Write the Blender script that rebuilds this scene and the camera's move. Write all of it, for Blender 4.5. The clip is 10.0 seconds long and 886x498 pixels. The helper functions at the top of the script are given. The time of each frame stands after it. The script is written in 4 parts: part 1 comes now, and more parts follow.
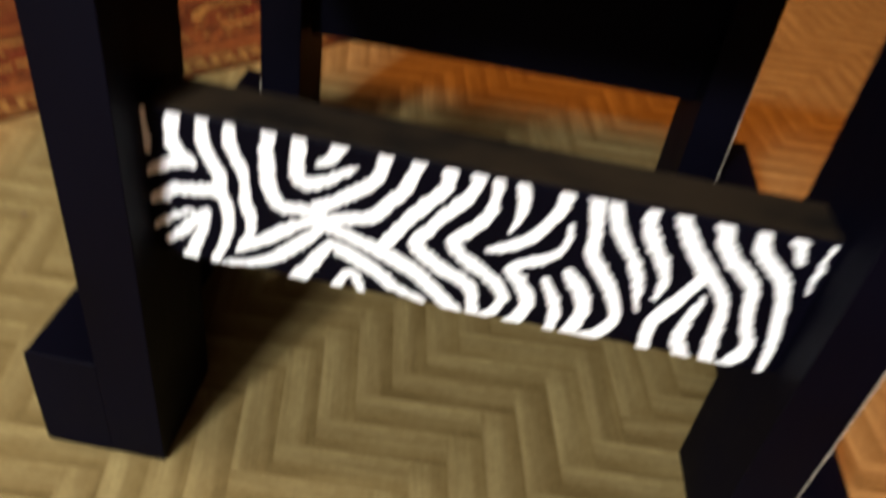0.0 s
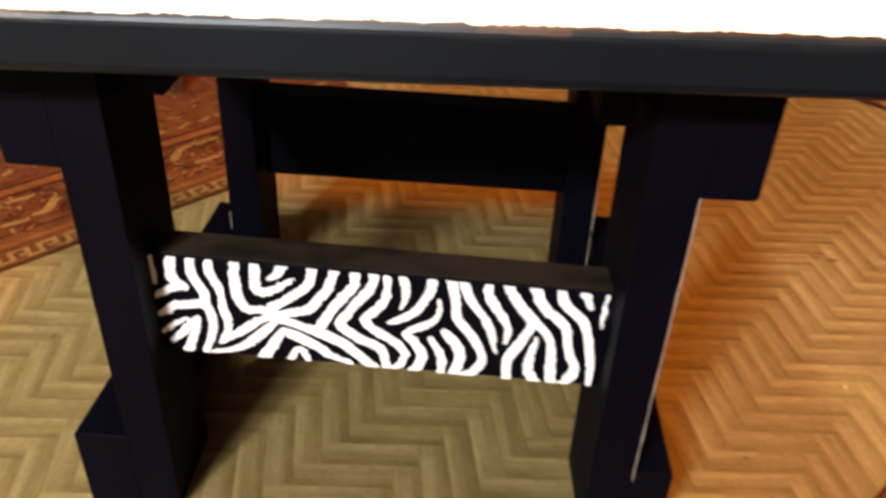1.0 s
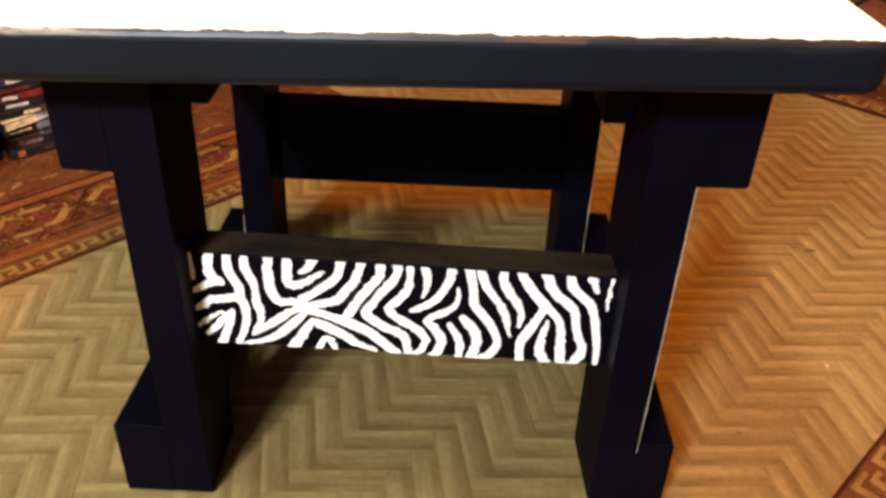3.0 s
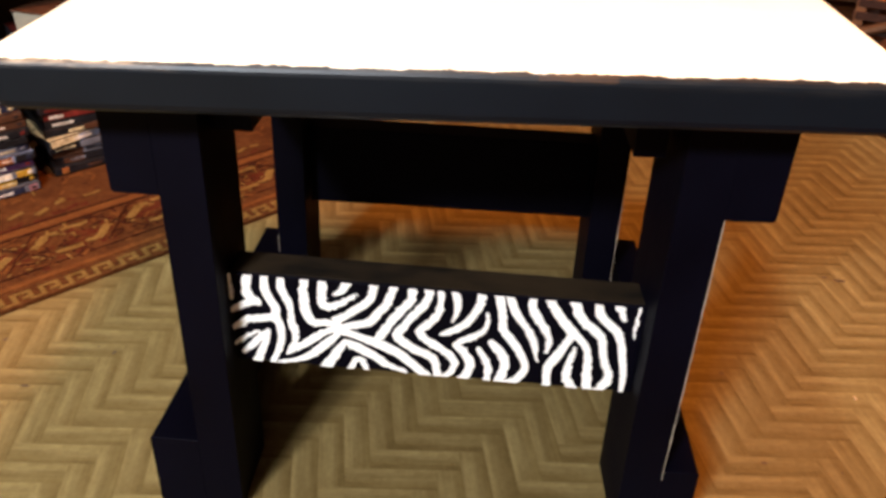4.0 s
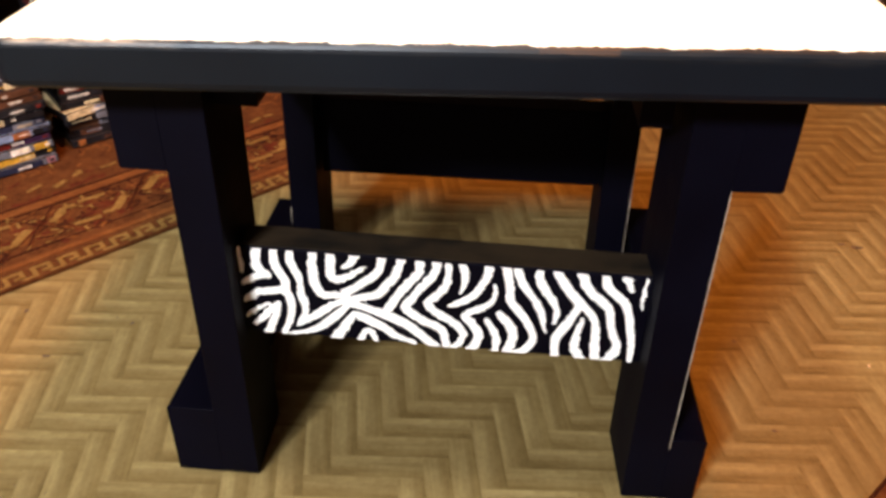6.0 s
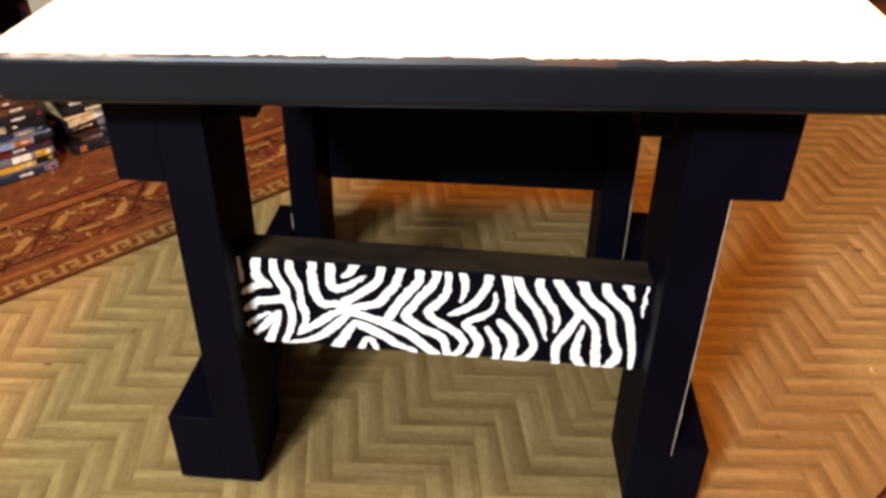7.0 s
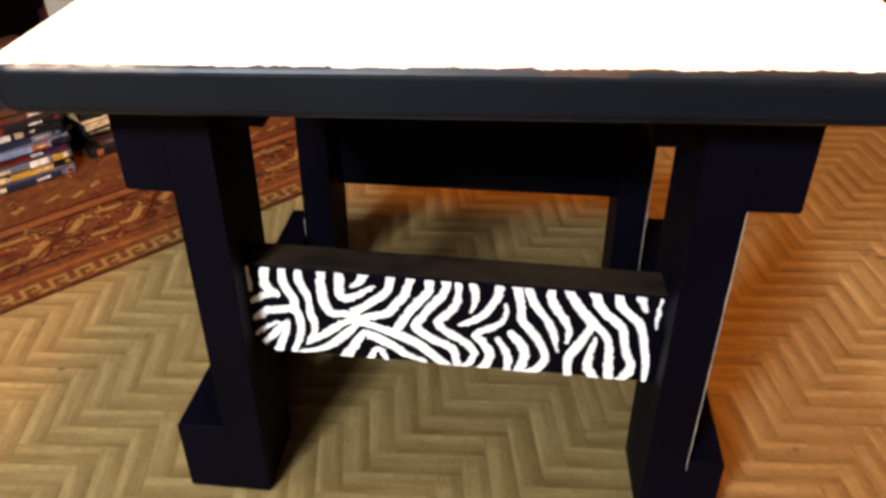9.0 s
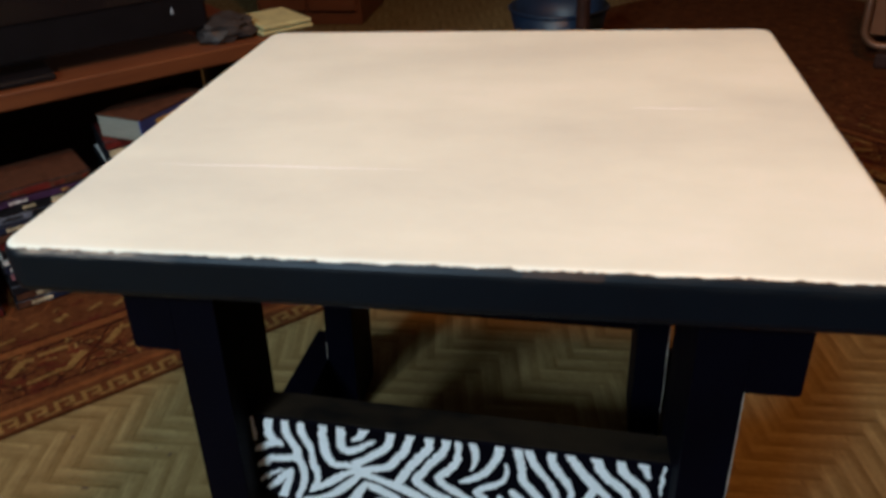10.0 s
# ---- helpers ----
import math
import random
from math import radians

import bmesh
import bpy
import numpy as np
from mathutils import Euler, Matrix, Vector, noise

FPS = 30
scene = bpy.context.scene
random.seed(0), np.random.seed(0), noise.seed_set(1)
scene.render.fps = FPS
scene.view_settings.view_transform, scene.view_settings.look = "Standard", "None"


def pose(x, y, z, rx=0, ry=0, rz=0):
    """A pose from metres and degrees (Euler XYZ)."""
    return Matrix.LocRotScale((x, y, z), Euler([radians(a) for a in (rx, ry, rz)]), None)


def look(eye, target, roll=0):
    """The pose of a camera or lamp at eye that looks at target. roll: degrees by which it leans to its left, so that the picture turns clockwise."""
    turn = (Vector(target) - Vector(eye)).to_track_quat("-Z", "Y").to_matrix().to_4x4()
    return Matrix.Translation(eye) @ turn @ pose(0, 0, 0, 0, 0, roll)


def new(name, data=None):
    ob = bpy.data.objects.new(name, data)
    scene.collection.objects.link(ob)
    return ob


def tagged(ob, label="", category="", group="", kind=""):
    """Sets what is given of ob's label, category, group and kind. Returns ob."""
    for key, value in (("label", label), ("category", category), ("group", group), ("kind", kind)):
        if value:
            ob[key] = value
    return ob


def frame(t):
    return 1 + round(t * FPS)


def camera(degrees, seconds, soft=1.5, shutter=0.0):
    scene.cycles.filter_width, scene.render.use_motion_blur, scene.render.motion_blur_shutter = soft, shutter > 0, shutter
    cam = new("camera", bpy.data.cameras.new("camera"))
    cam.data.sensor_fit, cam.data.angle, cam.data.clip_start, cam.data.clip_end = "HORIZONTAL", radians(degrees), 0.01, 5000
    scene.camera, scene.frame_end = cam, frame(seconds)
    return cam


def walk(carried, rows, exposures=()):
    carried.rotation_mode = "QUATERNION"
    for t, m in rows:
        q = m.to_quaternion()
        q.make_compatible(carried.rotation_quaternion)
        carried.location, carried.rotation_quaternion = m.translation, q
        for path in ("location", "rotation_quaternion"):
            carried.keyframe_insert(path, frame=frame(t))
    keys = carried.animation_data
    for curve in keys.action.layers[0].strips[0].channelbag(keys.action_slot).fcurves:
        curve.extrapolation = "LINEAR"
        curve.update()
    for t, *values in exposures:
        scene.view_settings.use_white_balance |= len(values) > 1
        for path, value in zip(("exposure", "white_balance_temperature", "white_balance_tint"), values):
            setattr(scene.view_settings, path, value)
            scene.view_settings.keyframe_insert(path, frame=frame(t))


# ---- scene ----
cam = camera(58.6, 10.0, soft=3.2, shutter=0.6)
PATH = [
    (0, (-0.005, -0.328, 0.535), (-0.081, 1.197, -0.757), 7.7),
    (0.5, (0.069, -0.419, 0.64), (-0.145, 1.231, -0.468), 0.65),
    (1, (0.071, -0.499, 0.684), (0.003, 1.145, -0.453), 1.6),
    (1.5, (0.058, -0.532, 0.702), (0.079, 1.127, -0.412), 3.3),
    (2, (0.046, -0.545, 0.702), (0.069, 1.14, -0.375), 3.1),
    (2.5, (0.047, -0.549, 0.713), (0.04, 1.123, -0.381), 1.1),
    (3, (0.037, -0.557, 0.703), (0.024, 1.102, -0.413), 1.3),
    (3.2, (0.049, -0.561, 0.706), (-0.005, 1.119, -0.373), 0.0),
    (4.3, (0.029, -0.575, 0.729), (-0.053, 1.108, -0.349), 1.6),
    (4.5, (0.031, -0.579, 0.735), (-0.042, 1.107, -0.338), 1.6),
    (5, (0.035, -0.576, 0.735), (-0.073, 1.084, -0.375), -0.0),
    (5.5, (0.043, -0.571, 0.727), (-0.027, 1.072, -0.411), 0.7),
    (5.7, (0.044, -0.569, 0.725), (-0.056, 1.062, -0.428), 0.4),
    (6.8, (0.049, -0.562, 0.733), (-0.101, 1.066, -0.419), -0.6),
    (7, (0.048, -0.561, 0.733), (-0.09, 1.067, -0.42), -0.7),
    (7.5, (0.051, -0.557, 0.73), (-0.102, 1.055, -0.444), -0.2),
    (8, (0.054, -0.55, 0.731), (-0.12, 1.067, -0.433), -1.2),
    (8.5, (0.057, -0.546, 0.737), (-0.122, 1.076, -0.419), -1.6),
    (9, (0.056, -0.546, 0.735), (-0.132, 1.077, -0.419), -1.5),
    (9.3, (0.052, -0.54, 0.753), (-0.117, 1.097, -0.383), 1.1),
    (9.4, (0.057, -0.53, 0.767), (-0.164, 1.117, -0.346), 0.1),
    (9.5, (0.070, -0.522, 0.780), (-0.208, 1.125, -0.32), -1.6),
    (9.6, (0.07, -0.517, 0.789), (-0.193, 1.154, -0.277), -1.1),
    (9.8, (0.089, -0.506, 0.799), (-0.229, 1.18, -0.23), -2.1),
    (10, (0.103, -0.501, 0.807), (-0.233, 1.196, -0.196), -2.9),
]
walk(cam, [(t, look(eye, target, roll)) for t, eye, target, roll in PATH],
     exposures=[(0.0, -0.25, 6450, 9), (0.5, -0.12, 6450, 9), (1.0, 0.0, 6800, 11), (2.0, 0.0, 6750, 11), (2.5, -0.24, 6700, 11), (3.0, -0.05, 6700, 11),
                (4.5, -0.50, 6500, 12), (5.0, -0.58, 6500, 12), (5.5, -0.40, 6500, 12), (7.0, 0.0, 6500, 12), (8.0, 0.0, 6450, 12), (8.5, -0.08, 6400, 12),
                (9.0, -0.20, 6350, 12), (9.2, -0.22, 6400, 12), (9.5, -0.40, 6600, 8), (9.6, -0.6, 6500, 5), (9.8, -1.25, 5800, 2), (10.0, -1.74, 5050, -5)])

# ---- light: two whitish lamps behind the viewer, a warm white and an orange lamp under the ceiling, dim room ----
world = bpy.data.worlds.new("room_gloom")
scene.world = world
world.use_nodes = True
world.node_tree.nodes["Background"].inputs[0].default_value = (0.9, 0.75, 0.6, 1)
world.node_tree.nodes["Background"].inputs[1].default_value = 0.004


def lamp(name, place, watts, colour, radius):
    data = bpy.data.lights.new(name, "POINT")
    data.energy, data.color, data.shadow_soft_size = watts, colour, radius
    ob = new(name, data)
    ob.location = place
    return ob


lamp("floor_lamp_light", (-1.12, -2.17, 2.00), 555, (0.975, 0.97, 0.93), 0.13)
lamp("table_lamp_light", (-0.72, -1.90, 1.80), 215, (0.975, 0.97, 0.93), 0.13)
lamp("fan_lamp_light", (-0.37, -0.36, 2.40), 205, (1.0, 0.92, 0.78), 0.10)
lamp("ceiling_lamp_light", (0.50, 0.14, 2.34), 378, (1.0, 0.315, 0.045), 0.17)


# ---- materials ----
class Nodes:
    """A short way to write node materials."""

    def __init__(self, name):
        self.mat = bpy.data.materials.new(name)
        self.mat.use_nodes = True
        self.tree = self.mat.node_tree
        self.bsdf = self.tree.nodes["Principled BSDF"]

    def add(self, kind, **values):
        node = self.tree.nodes.new(kind)
        for key, value in values.items():
            node.inputs[key.replace("_", " ")].default_value = value
        return node

    def link(self, a, b):
        self.tree.links.new(a, b)

    def coords(self, scale=(1, 1, 1), which="Object"):
        tc = self.tree.nodes.new("ShaderNodeTexCoord")
        mp = self.add("ShaderNodeMapping", Scale=scale)
        self.link(tc.outputs[which], mp.inputs[0])
        return mp.outputs[0]

    def noise(self, scale, detail=4.0, rough=0.55, stretch=(1, 1, 1), which="Object"):
        n = self.add("ShaderNodeTexNoise", Scale=scale, Detail=detail, Roughness=rough)
        self.link(self.coords(stretch, which), n.inputs["Vector"])
        return n.outputs["Fac"]

    def ramp(self, fac, *stops):
        r = self.tree.nodes.new("ShaderNodeValToRGB")
        while len(r.color_ramp.elements) < len(stops):
            r.color_ramp.elements.new(0.5)
        for e, (at, c) in zip(r.color_ramp.elements, stops):
            e.position, e.color = at, (*c, 1)
        self.link(fac, r.inputs[0])
        return r.outputs[0]

    def mix(self, fac, a, b, mode="MIX"):
        m = self.tree.nodes.new("ShaderNodeMix")
        m.data_type, m.blend_type = "RGBA", mode
        for slot, v in ((0, fac), (6, a), (7, b)):
            if isinstance(v, (int, float)):
                m.inputs[slot].default_value = v
            elif isinstance(v, tuple):
                m.inputs[slot].default_value = (*v, 1)
            else:
                self.link(v, m.inputs[slot])
        return m.outputs[2]

    def math(self, op, a, b=0.0, c=0.0):
        m = self.tree.nodes.new("ShaderNodeMath")
        m.operation = op
        for slot, v in enumerate((a, b, c)):
            if isinstance(v, (int, float)):
                m.inputs[slot].default_value = v
            else:
                self.link(v, m.inputs[slot])
        return m.outputs[0]

    def colour(self, c):
        if isinstance(c, tuple):
            self.bsdf.inputs["Base Color"].default_value = (*c, 1)
        else:
            self.link(c, self.bsdf.inputs["Base Color"])
        return self

    def rough(self, r):
        if isinstance(r, (int, float)):
            self.bsdf.inputs["Roughness"].default_value = r
        else:
            self.link(r, self.bsdf.inputs["Roughness"])
        return self

    def bump(self, height, strength=0.3, distance=0.001):
        b = self.add("ShaderNodeBump", Strength=strength, Distance=distance)
        self.link(height, b.inputs["Height"])
        self.link(b.outputs[0], self.bsdf.inputs["Normal"])
        return self


def plain(name, c, rough=0.6, vary=0.25, scale=25.0, bump=0.15, metal=0.0, stretch=(1, 1, 1), gloss=0.5):
    """Paint, plastic, cloth: one colour with mottling and a little relief."""
    n = Nodes(name)
    f = n.noise(scale, 5.0, 0.6, stretch)
    n.colour(n.ramp(f, (0.3, tuple(x * (1 - vary) for x in c)), (0.7, tuple(min(1, x * (1 + vary)) for x in c))))
    n.rough(rough).bump(f, bump, 0.001)
    n.bsdf.inputs["Metallic"].default_value = metal
    n.bsdf.inputs["Specular IOR Level"].default_value = gloss
    return n.mat


def black_paint():
    n = Nodes("black_satin_paint")
    brush = n.noise(60, 4, 0.6, (1, 1, 0.12))
    blot = n.noise(9, 3)
    n.colour(n.ramp(blot, (0.3, (0.0003, 0.0003, 0.0018)), (0.75, (0.0007, 0.0007, 0.0034))))
    n.rough(n.math("MULTIPLY_ADD", blot, 0.3, 0.45)).bump(brush, 0.45, 0.0008)
    n.bsdf.inputs["Specular IOR Level"].default_value = 0.07
    n.bsdf.inputs["Specular Tint"].default_value = (0.82, 0.80, 1.0, 1)
    return n.mat


def thin_black_paint():
    """Brown wood that shows through a thin coat of black."""
    n = Nodes("thin_black_paint_on_wood")
    blot = n.noise(26, 4, 0.6, (0.5, 1, 1))
    n.colour(n.ramp(blot, (0.34, (0.0042, 0.0036, 0.0034)), (0.52, (0.0165, 0.0112, 0.0068)), (0.8, (0.0270, 0.0180, 0.0100))))
    n.rough(0.55).bump(n.noise(120, 3, 0.6, (0.1, 1, 1)), 0.3, 0.0006)
    n.bsdf.inputs["Specular IOR Level"].default_value = 0.15
    return n.mat


def table_paint():
    """White enamel on the upper face, black on the rim, the seam between them brushed unevenly."""
    n = Nodes("white_top_black_rim_paint")
    geo = n.tree.nodes.new("ShaderNodeTexCoord")
    sep = n.tree.nodes.new("ShaderNodeSeparateXYZ")
    n.link(geo.outputs["Object"], sep.inputs[0])
    ragged = n.math("MULTIPLY_ADD", n.noise(55, 5, 0.7), 0.005, -0.0025)
    wander = n.math("MULTIPLY_ADD", n.noise(7, 2), 0.004, -0.002)
    inside = n.math("MINIMUM", n.math("MINIMUM", n.math("ADD", sep.outputs[1], 0.072), n.math("SUBTRACT", 0.510, sep.outputs[1])),
                    n.math("MINIMUM", n.math("ADD", sep.outputs[0], 0.315), n.math("SUBTRACT", 0.321, sep.outputs[0])))
    white = n.add("ShaderNodeMapRange", From_Min=0.0032, From_Max=0.0042)
    chips = n.math("MULTIPLY_ADD", n.noise(170, 3, 0.7), 0.0044, -0.0022)
    n.link(n.math("ADD", n.math("ADD", n.math("ADD", inside, ragged), chips), wander), white.inputs["Value"])
    # a thin greyish smear of white dragged over the front rim near one corner
    span = n.math("MULTIPLY", n.math("SMOOTH_MIN", 1.0, n.math("MULTIPLY", n.math("ADD", sep.outputs[0], 0.298), 60.0), 0.1),
                  n.math("SMOOTH_MIN", 1.0, n.math("MULTIPLY", n.math("SUBTRACT", -0.168, sep.outputs[0]), 30.0), 0.1))
    streak = n.add("ShaderNodeMapRange", From_Min=0.5295, From_Max=0.5335)
    n.link(n.math("ADD", sep.outputs[2], n.math("MULTIPLY_ADD", n.noise(22, 5, 0.75, (0.45, 1, 5)), 0.010, -0.005)), streak.inputs["Value"])
    smear = n.math("MULTIPLY", n.math("MAXIMUM", span, 0.025), streak.outputs[0])
    blot = n.noise(9, 3)
    rim = n.ramp(blot, (0.3, (0.0010, 0.0021, 0.0044)), (0.75, (0.0022, 0.0041, 0.0076)))
    rim = n.mix(smear, rim, n.ramp(n.noise(40, 4, 0.7, (0.3, 1, 4)), (0.42, (0.060, 0.054, 0.050)), (0.60, (0.34, 0.28, 0.21))))
    # bare brown wood on a short stretch of the upper arris
    bare = n.math("MULTIPLY", n.math("COMPARE", sep.outputs[0], 0.095, 0.026), n.math("GREATER_THAN", n.math("ADD", sep.outputs[2], ragged), 0.5345))
    rim = n.mix(n.math("MULTIPLY", bare, n.math("MULTIPLY", n.noise(45, 3, 0.7), 0.55)), rim, (0.085, 0.040, 0.014))
    cloud = n.noise(5, 5, 0.65, (0.7, 1.3, 1))
    top = n.ramp(cloud, (0.3, (0.53, 0.565, 0.53)), (0.55, (0.61, 0.65, 0.60)), (0.72, (0.66, 0.69, 0.655)))
    cover = n.math("MULTIPLY", white.outputs[0], n.math("GREATER_THAN", n.math("SUBTRACT", sep.outputs[2], n.math("MULTIPLY", sep.outputs[0], 0.009)), 0.5374))
    n.colour(n.mix(cover, rim, top))
    brush = n.noise(18, 4, 0.6, (0.15, 1.6, 1))
    n.rough(n.math("MULTIPLY_ADD", cloud, 0.18, 0.34)).bump(brush, 0.35, 0.0012)
    n.link(n.math("MULTIPLY_ADD", cover, 0.20, 0.26), n.bsdf.inputs["Specular IOR Level"])
    n.link(n.mix(cover, (0.76, 0.86, 1.0), (1.0, 1.0, 1.0)), n.bsdf.inputs["Specular Tint"])
    return n.mat


def floor_vinyl():
    n = Nodes("herringbone_floor_board")
    info = n.tree.nodes.new("ShaderNodeObjectInfo")
    isl = n.tree.nodes.new("ShaderNodeNewGeometry")
    pick = n.math("FRACT", n.math("ADD", n.math("MULTIPLY", info.outputs["Random"], 7.3), isl.outputs["Random Per Island"]))
    base = n.ramp(pick, (0.0, (0.151, 0.113, 0.048)), (0.5, (0.161, 0.122, 0.052)), (1.0, (0.171, 0.131, 0.057)))
    uv = n.add("ShaderNodeMapping", Scale=(7.0, 95.0, 1.0))
    tc = n.tree.nodes.new("ShaderNodeUVMap")
    tc.uv_map = "along"
    n.link(tc.outputs["UV"], uv.inputs["Vector"])
    shift = n.tree.nodes.new("ShaderNodeCombineXYZ")
    n.link(n.math("MULTIPLY", pick, 61.0), shift.inputs[2])
    n.link(shift.outputs[0], uv.inputs["Location"])
    streak = n.add("ShaderNodeTexNoise", Scale=1.0, Detail=3.0, Roughness=0.6)
    n.link(uv.outputs[0], streak.inputs["Vector"])
    base = n.mix(0.85, base, n.ramp(streak.outputs["Fac"], (0.30, (0.74, 0.70, 0.62)), (0.5, (0.97, 0.95, 0.92)), (0.72, (1.22, 1.24, 1.26))), "MULTIPLY")
    # each board is darker towards one long edge and paler beside the other
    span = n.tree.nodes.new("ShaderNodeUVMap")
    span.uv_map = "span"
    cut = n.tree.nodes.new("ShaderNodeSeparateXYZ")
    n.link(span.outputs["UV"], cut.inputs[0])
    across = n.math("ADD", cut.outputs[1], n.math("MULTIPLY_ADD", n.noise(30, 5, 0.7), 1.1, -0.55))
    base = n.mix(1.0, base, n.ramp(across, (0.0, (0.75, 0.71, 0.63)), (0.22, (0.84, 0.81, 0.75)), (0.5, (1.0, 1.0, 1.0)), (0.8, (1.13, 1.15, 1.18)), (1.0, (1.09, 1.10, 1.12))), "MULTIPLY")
    grain = n.noise(260, 4, 0.65, (1, 1, 1))
    mottle = n.noise(24, 5, 0.7, (1, 1, 1), "Object")
    base = n.mix(0.9, base, n.ramp(mottle, (0.32, (0.80, 0.76, 0.68)), (0.5, (1.0, 1.0, 1.0)), (0.7, (1.12, 1.14, 1.16))), "MULTIPLY")
    base = n.mix(0.45, base, n.ramp(grain, (0.3, (0.7, 0.7, 0.7)), (0.7, (1.0, 1.0, 1.0))), "MULTIPLY")
    dirt = n.noise(3.0, 4, 0.6, (1, 1, 1), "Generated")
    n.colour(n.mix(0.35, base, n.ramp(dirt, (0.3, (0.7, 0.66, 0.6)), (0.7, (1, 1, 1))), "MULTIPLY"))
    n.rough(n.math("MULTIPLY_ADD", grain, 0.2, 0.52)).bump(grain, 0.2, 0.0008)
    n.bsdf.inputs["Specular IOR Level"].default_value = 0.14
    return n.mat


def wool(name, a, b):
    n = Nodes(name)
    tuft = n.noise(420, 3, 0.7)
    blot = n.noise(22, 4, 0.65)
    fleck = n.noise(95, 4, 0.7)
    c = n.ramp(n.mix(0.5, blot, fleck), (0.40, a), (0.62, b))
    n.colour(n.mix(0.6, c, n.ramp(tuft, (0.3, (0.5, 0.5, 0.5)), (0.7, (1, 1, 1))), "MULTIPLY"))
    n.rough(0.95).bump(tuft, 0.8, 0.002)
    n.bsdf.inputs["Specular IOR Level"].default_value = 0.04
    return n.mat


def wood(name, dark, light, stretch=(0.6, 9, 9), rough=0.42):
    n = Nodes(name)
    g = n.noise(9, 6, 0.65, stretch)
    n.colour(n.ramp(g, (0.3, dark), (0.7, light)))
    n.rough(rough).bump(g, 0.2, 0.001)
    return n.mat


BLACK, THIN, TOP = black_paint(), thin_black_paint(), table_paint()
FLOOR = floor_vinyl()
WHITE = plain("white_stripe_paint", (0.76, 0.79, 0.83), 0.45, 0.06, 60)
BARE = plain("bare_pale_edge", (0.30, 0.27, 0.23), 0.7, 0.3, 120)
RUST = wool("rust_wool", (0.0490, 0.0168, 0.0062), (0.1000, 0.0385, 0.0132))
MAROON = wool("maroon_wool", (0.0240, 0.0074, 0.0042), (0.0480, 0.0140, 0.0064))
TAN = wool("tan_wool", (0.1104, 0.0633, 0.0177), (0.1914, 0.1163, 0.0368))
ORANGE = wool("orange_wool", (0.0950, 0.0330, 0.0105), (0.1420, 0.0560, 0.0170))
BRICK = wool("brick_red_wool", (0.046, 0.011, 0.0055), (0.088, 0.021, 0.0095))
STAND_WOOD = wood("orange_brown_wood", (0.066, 0.019, 0.0058), (0.112, 0.037, 0.011))
DARK_WOOD = wood("dark_wood", (0.0195, 0.0091, 0.0059), (0.0423, 0.0195, 0.0104))
STAIN = plain("dark_floor_stain", (0.055, 0.031, 0.014), 0.6, 0.3, 60)
CRUMB = plain("pale_crumb", (0.36, 0.25, 0.14), 0.8, 0.1, 60)
WALL = plain("dull_wall_paint", (0.0488, 0.0312, 0.0234), 0.85, 0.12, 3)
GAP = plain("floor_joint", (0.110, 0.076, 0.032), 0.8, 0.2, 40)


# ---- building blocks ----
def mesh_of(name, bm, material, smooth=False):
    me = bpy.data.meshes.new(name)
    bmesh.ops.recalc_face_normals(bm, faces=bm.faces)
    bm.to_mesh(me)
    bm.free()
    for m in (material if isinstance(material, (list, tuple)) else [material]):
        me.materials.append(m)
    if smooth:
        for p in me.polygons:
            p.use_smooth = True
    return me


def part(name, bm, material, parent=None, label="", smooth=False):
    ob = new(name, mesh_of(name, bm, material, smooth))
    if parent is not None:
        ob.parent = parent
    return tagged(ob, label) if label else ob


def thing(name, label, category, group="", m=None):
    ob = tagged(new(name), label, category, group)
    if m is not None:
        ob.matrix_basis = m
    return ob


def setting(name, bm, material):
    return tagged(part(name, bm, material), kind="structure")


def block(lo, hi, bevel=0.0012, bm=None, m=None, segments=2):
    """A box between two corners with softened edges, added to bm."""
    bm = bm or bmesh.new()
    made = bmesh.ops.create_cube(bm, size=1.0)["verts"]
    size = [h - l for l, h in zip(lo, hi)]
    mid = [(h + l) / 2 for l, h in zip(lo, hi)]
    for v in made:
        v.co = Vector([c * s + o for c, s, o in zip(v.co, size, mid)])
    if bevel:
        edges = {e for v in made for e in v.link_edges}
        got = bmesh.ops.bevel(bm, geom=list(edges), offset=bevel, segments=segments, affect="EDGES", profile=0.5)
        made = list({v for f in got["faces"] for v in f.verts} | {v for v in made if v.is_valid})
    if m is not None:
        bmesh.ops.transform(bm, matrix=m, verts=[v for v in made if v.is_valid])
    return bm


def tube(points, radius, bm=None, sides=10):
    """A round rod along a line of points."""
    bm = bm or bmesh.new()
    pts = [Vector(p) for p in points]
    rings = []
    for i, p in enumerate(pts):
        d = (pts[min(i + 1, len(pts) - 1)] - pts[max(i - 1, 0)]).normalized()
        a = d.orthogonal().normalized()
        if rings:
            a = (last - d * last.dot(d)).normalized()
        last = a
        b = d.cross(a)
        rings.append([bm.verts.new(p + radius * (math.cos(t) * a + math.sin(t) * b)) for t in [2 * math.pi * k / sides for k in range(sides)]])
    for r, s in zip(rings, rings[1:]):
        for k in range(sides):
            bm.faces.new((r[k], r[(k + 1) % sides], s[(k + 1) % sides], s[k]))
    bm.faces.new(rings[0][::-1])
    bm.faces.new(rings[-1])
    return bm


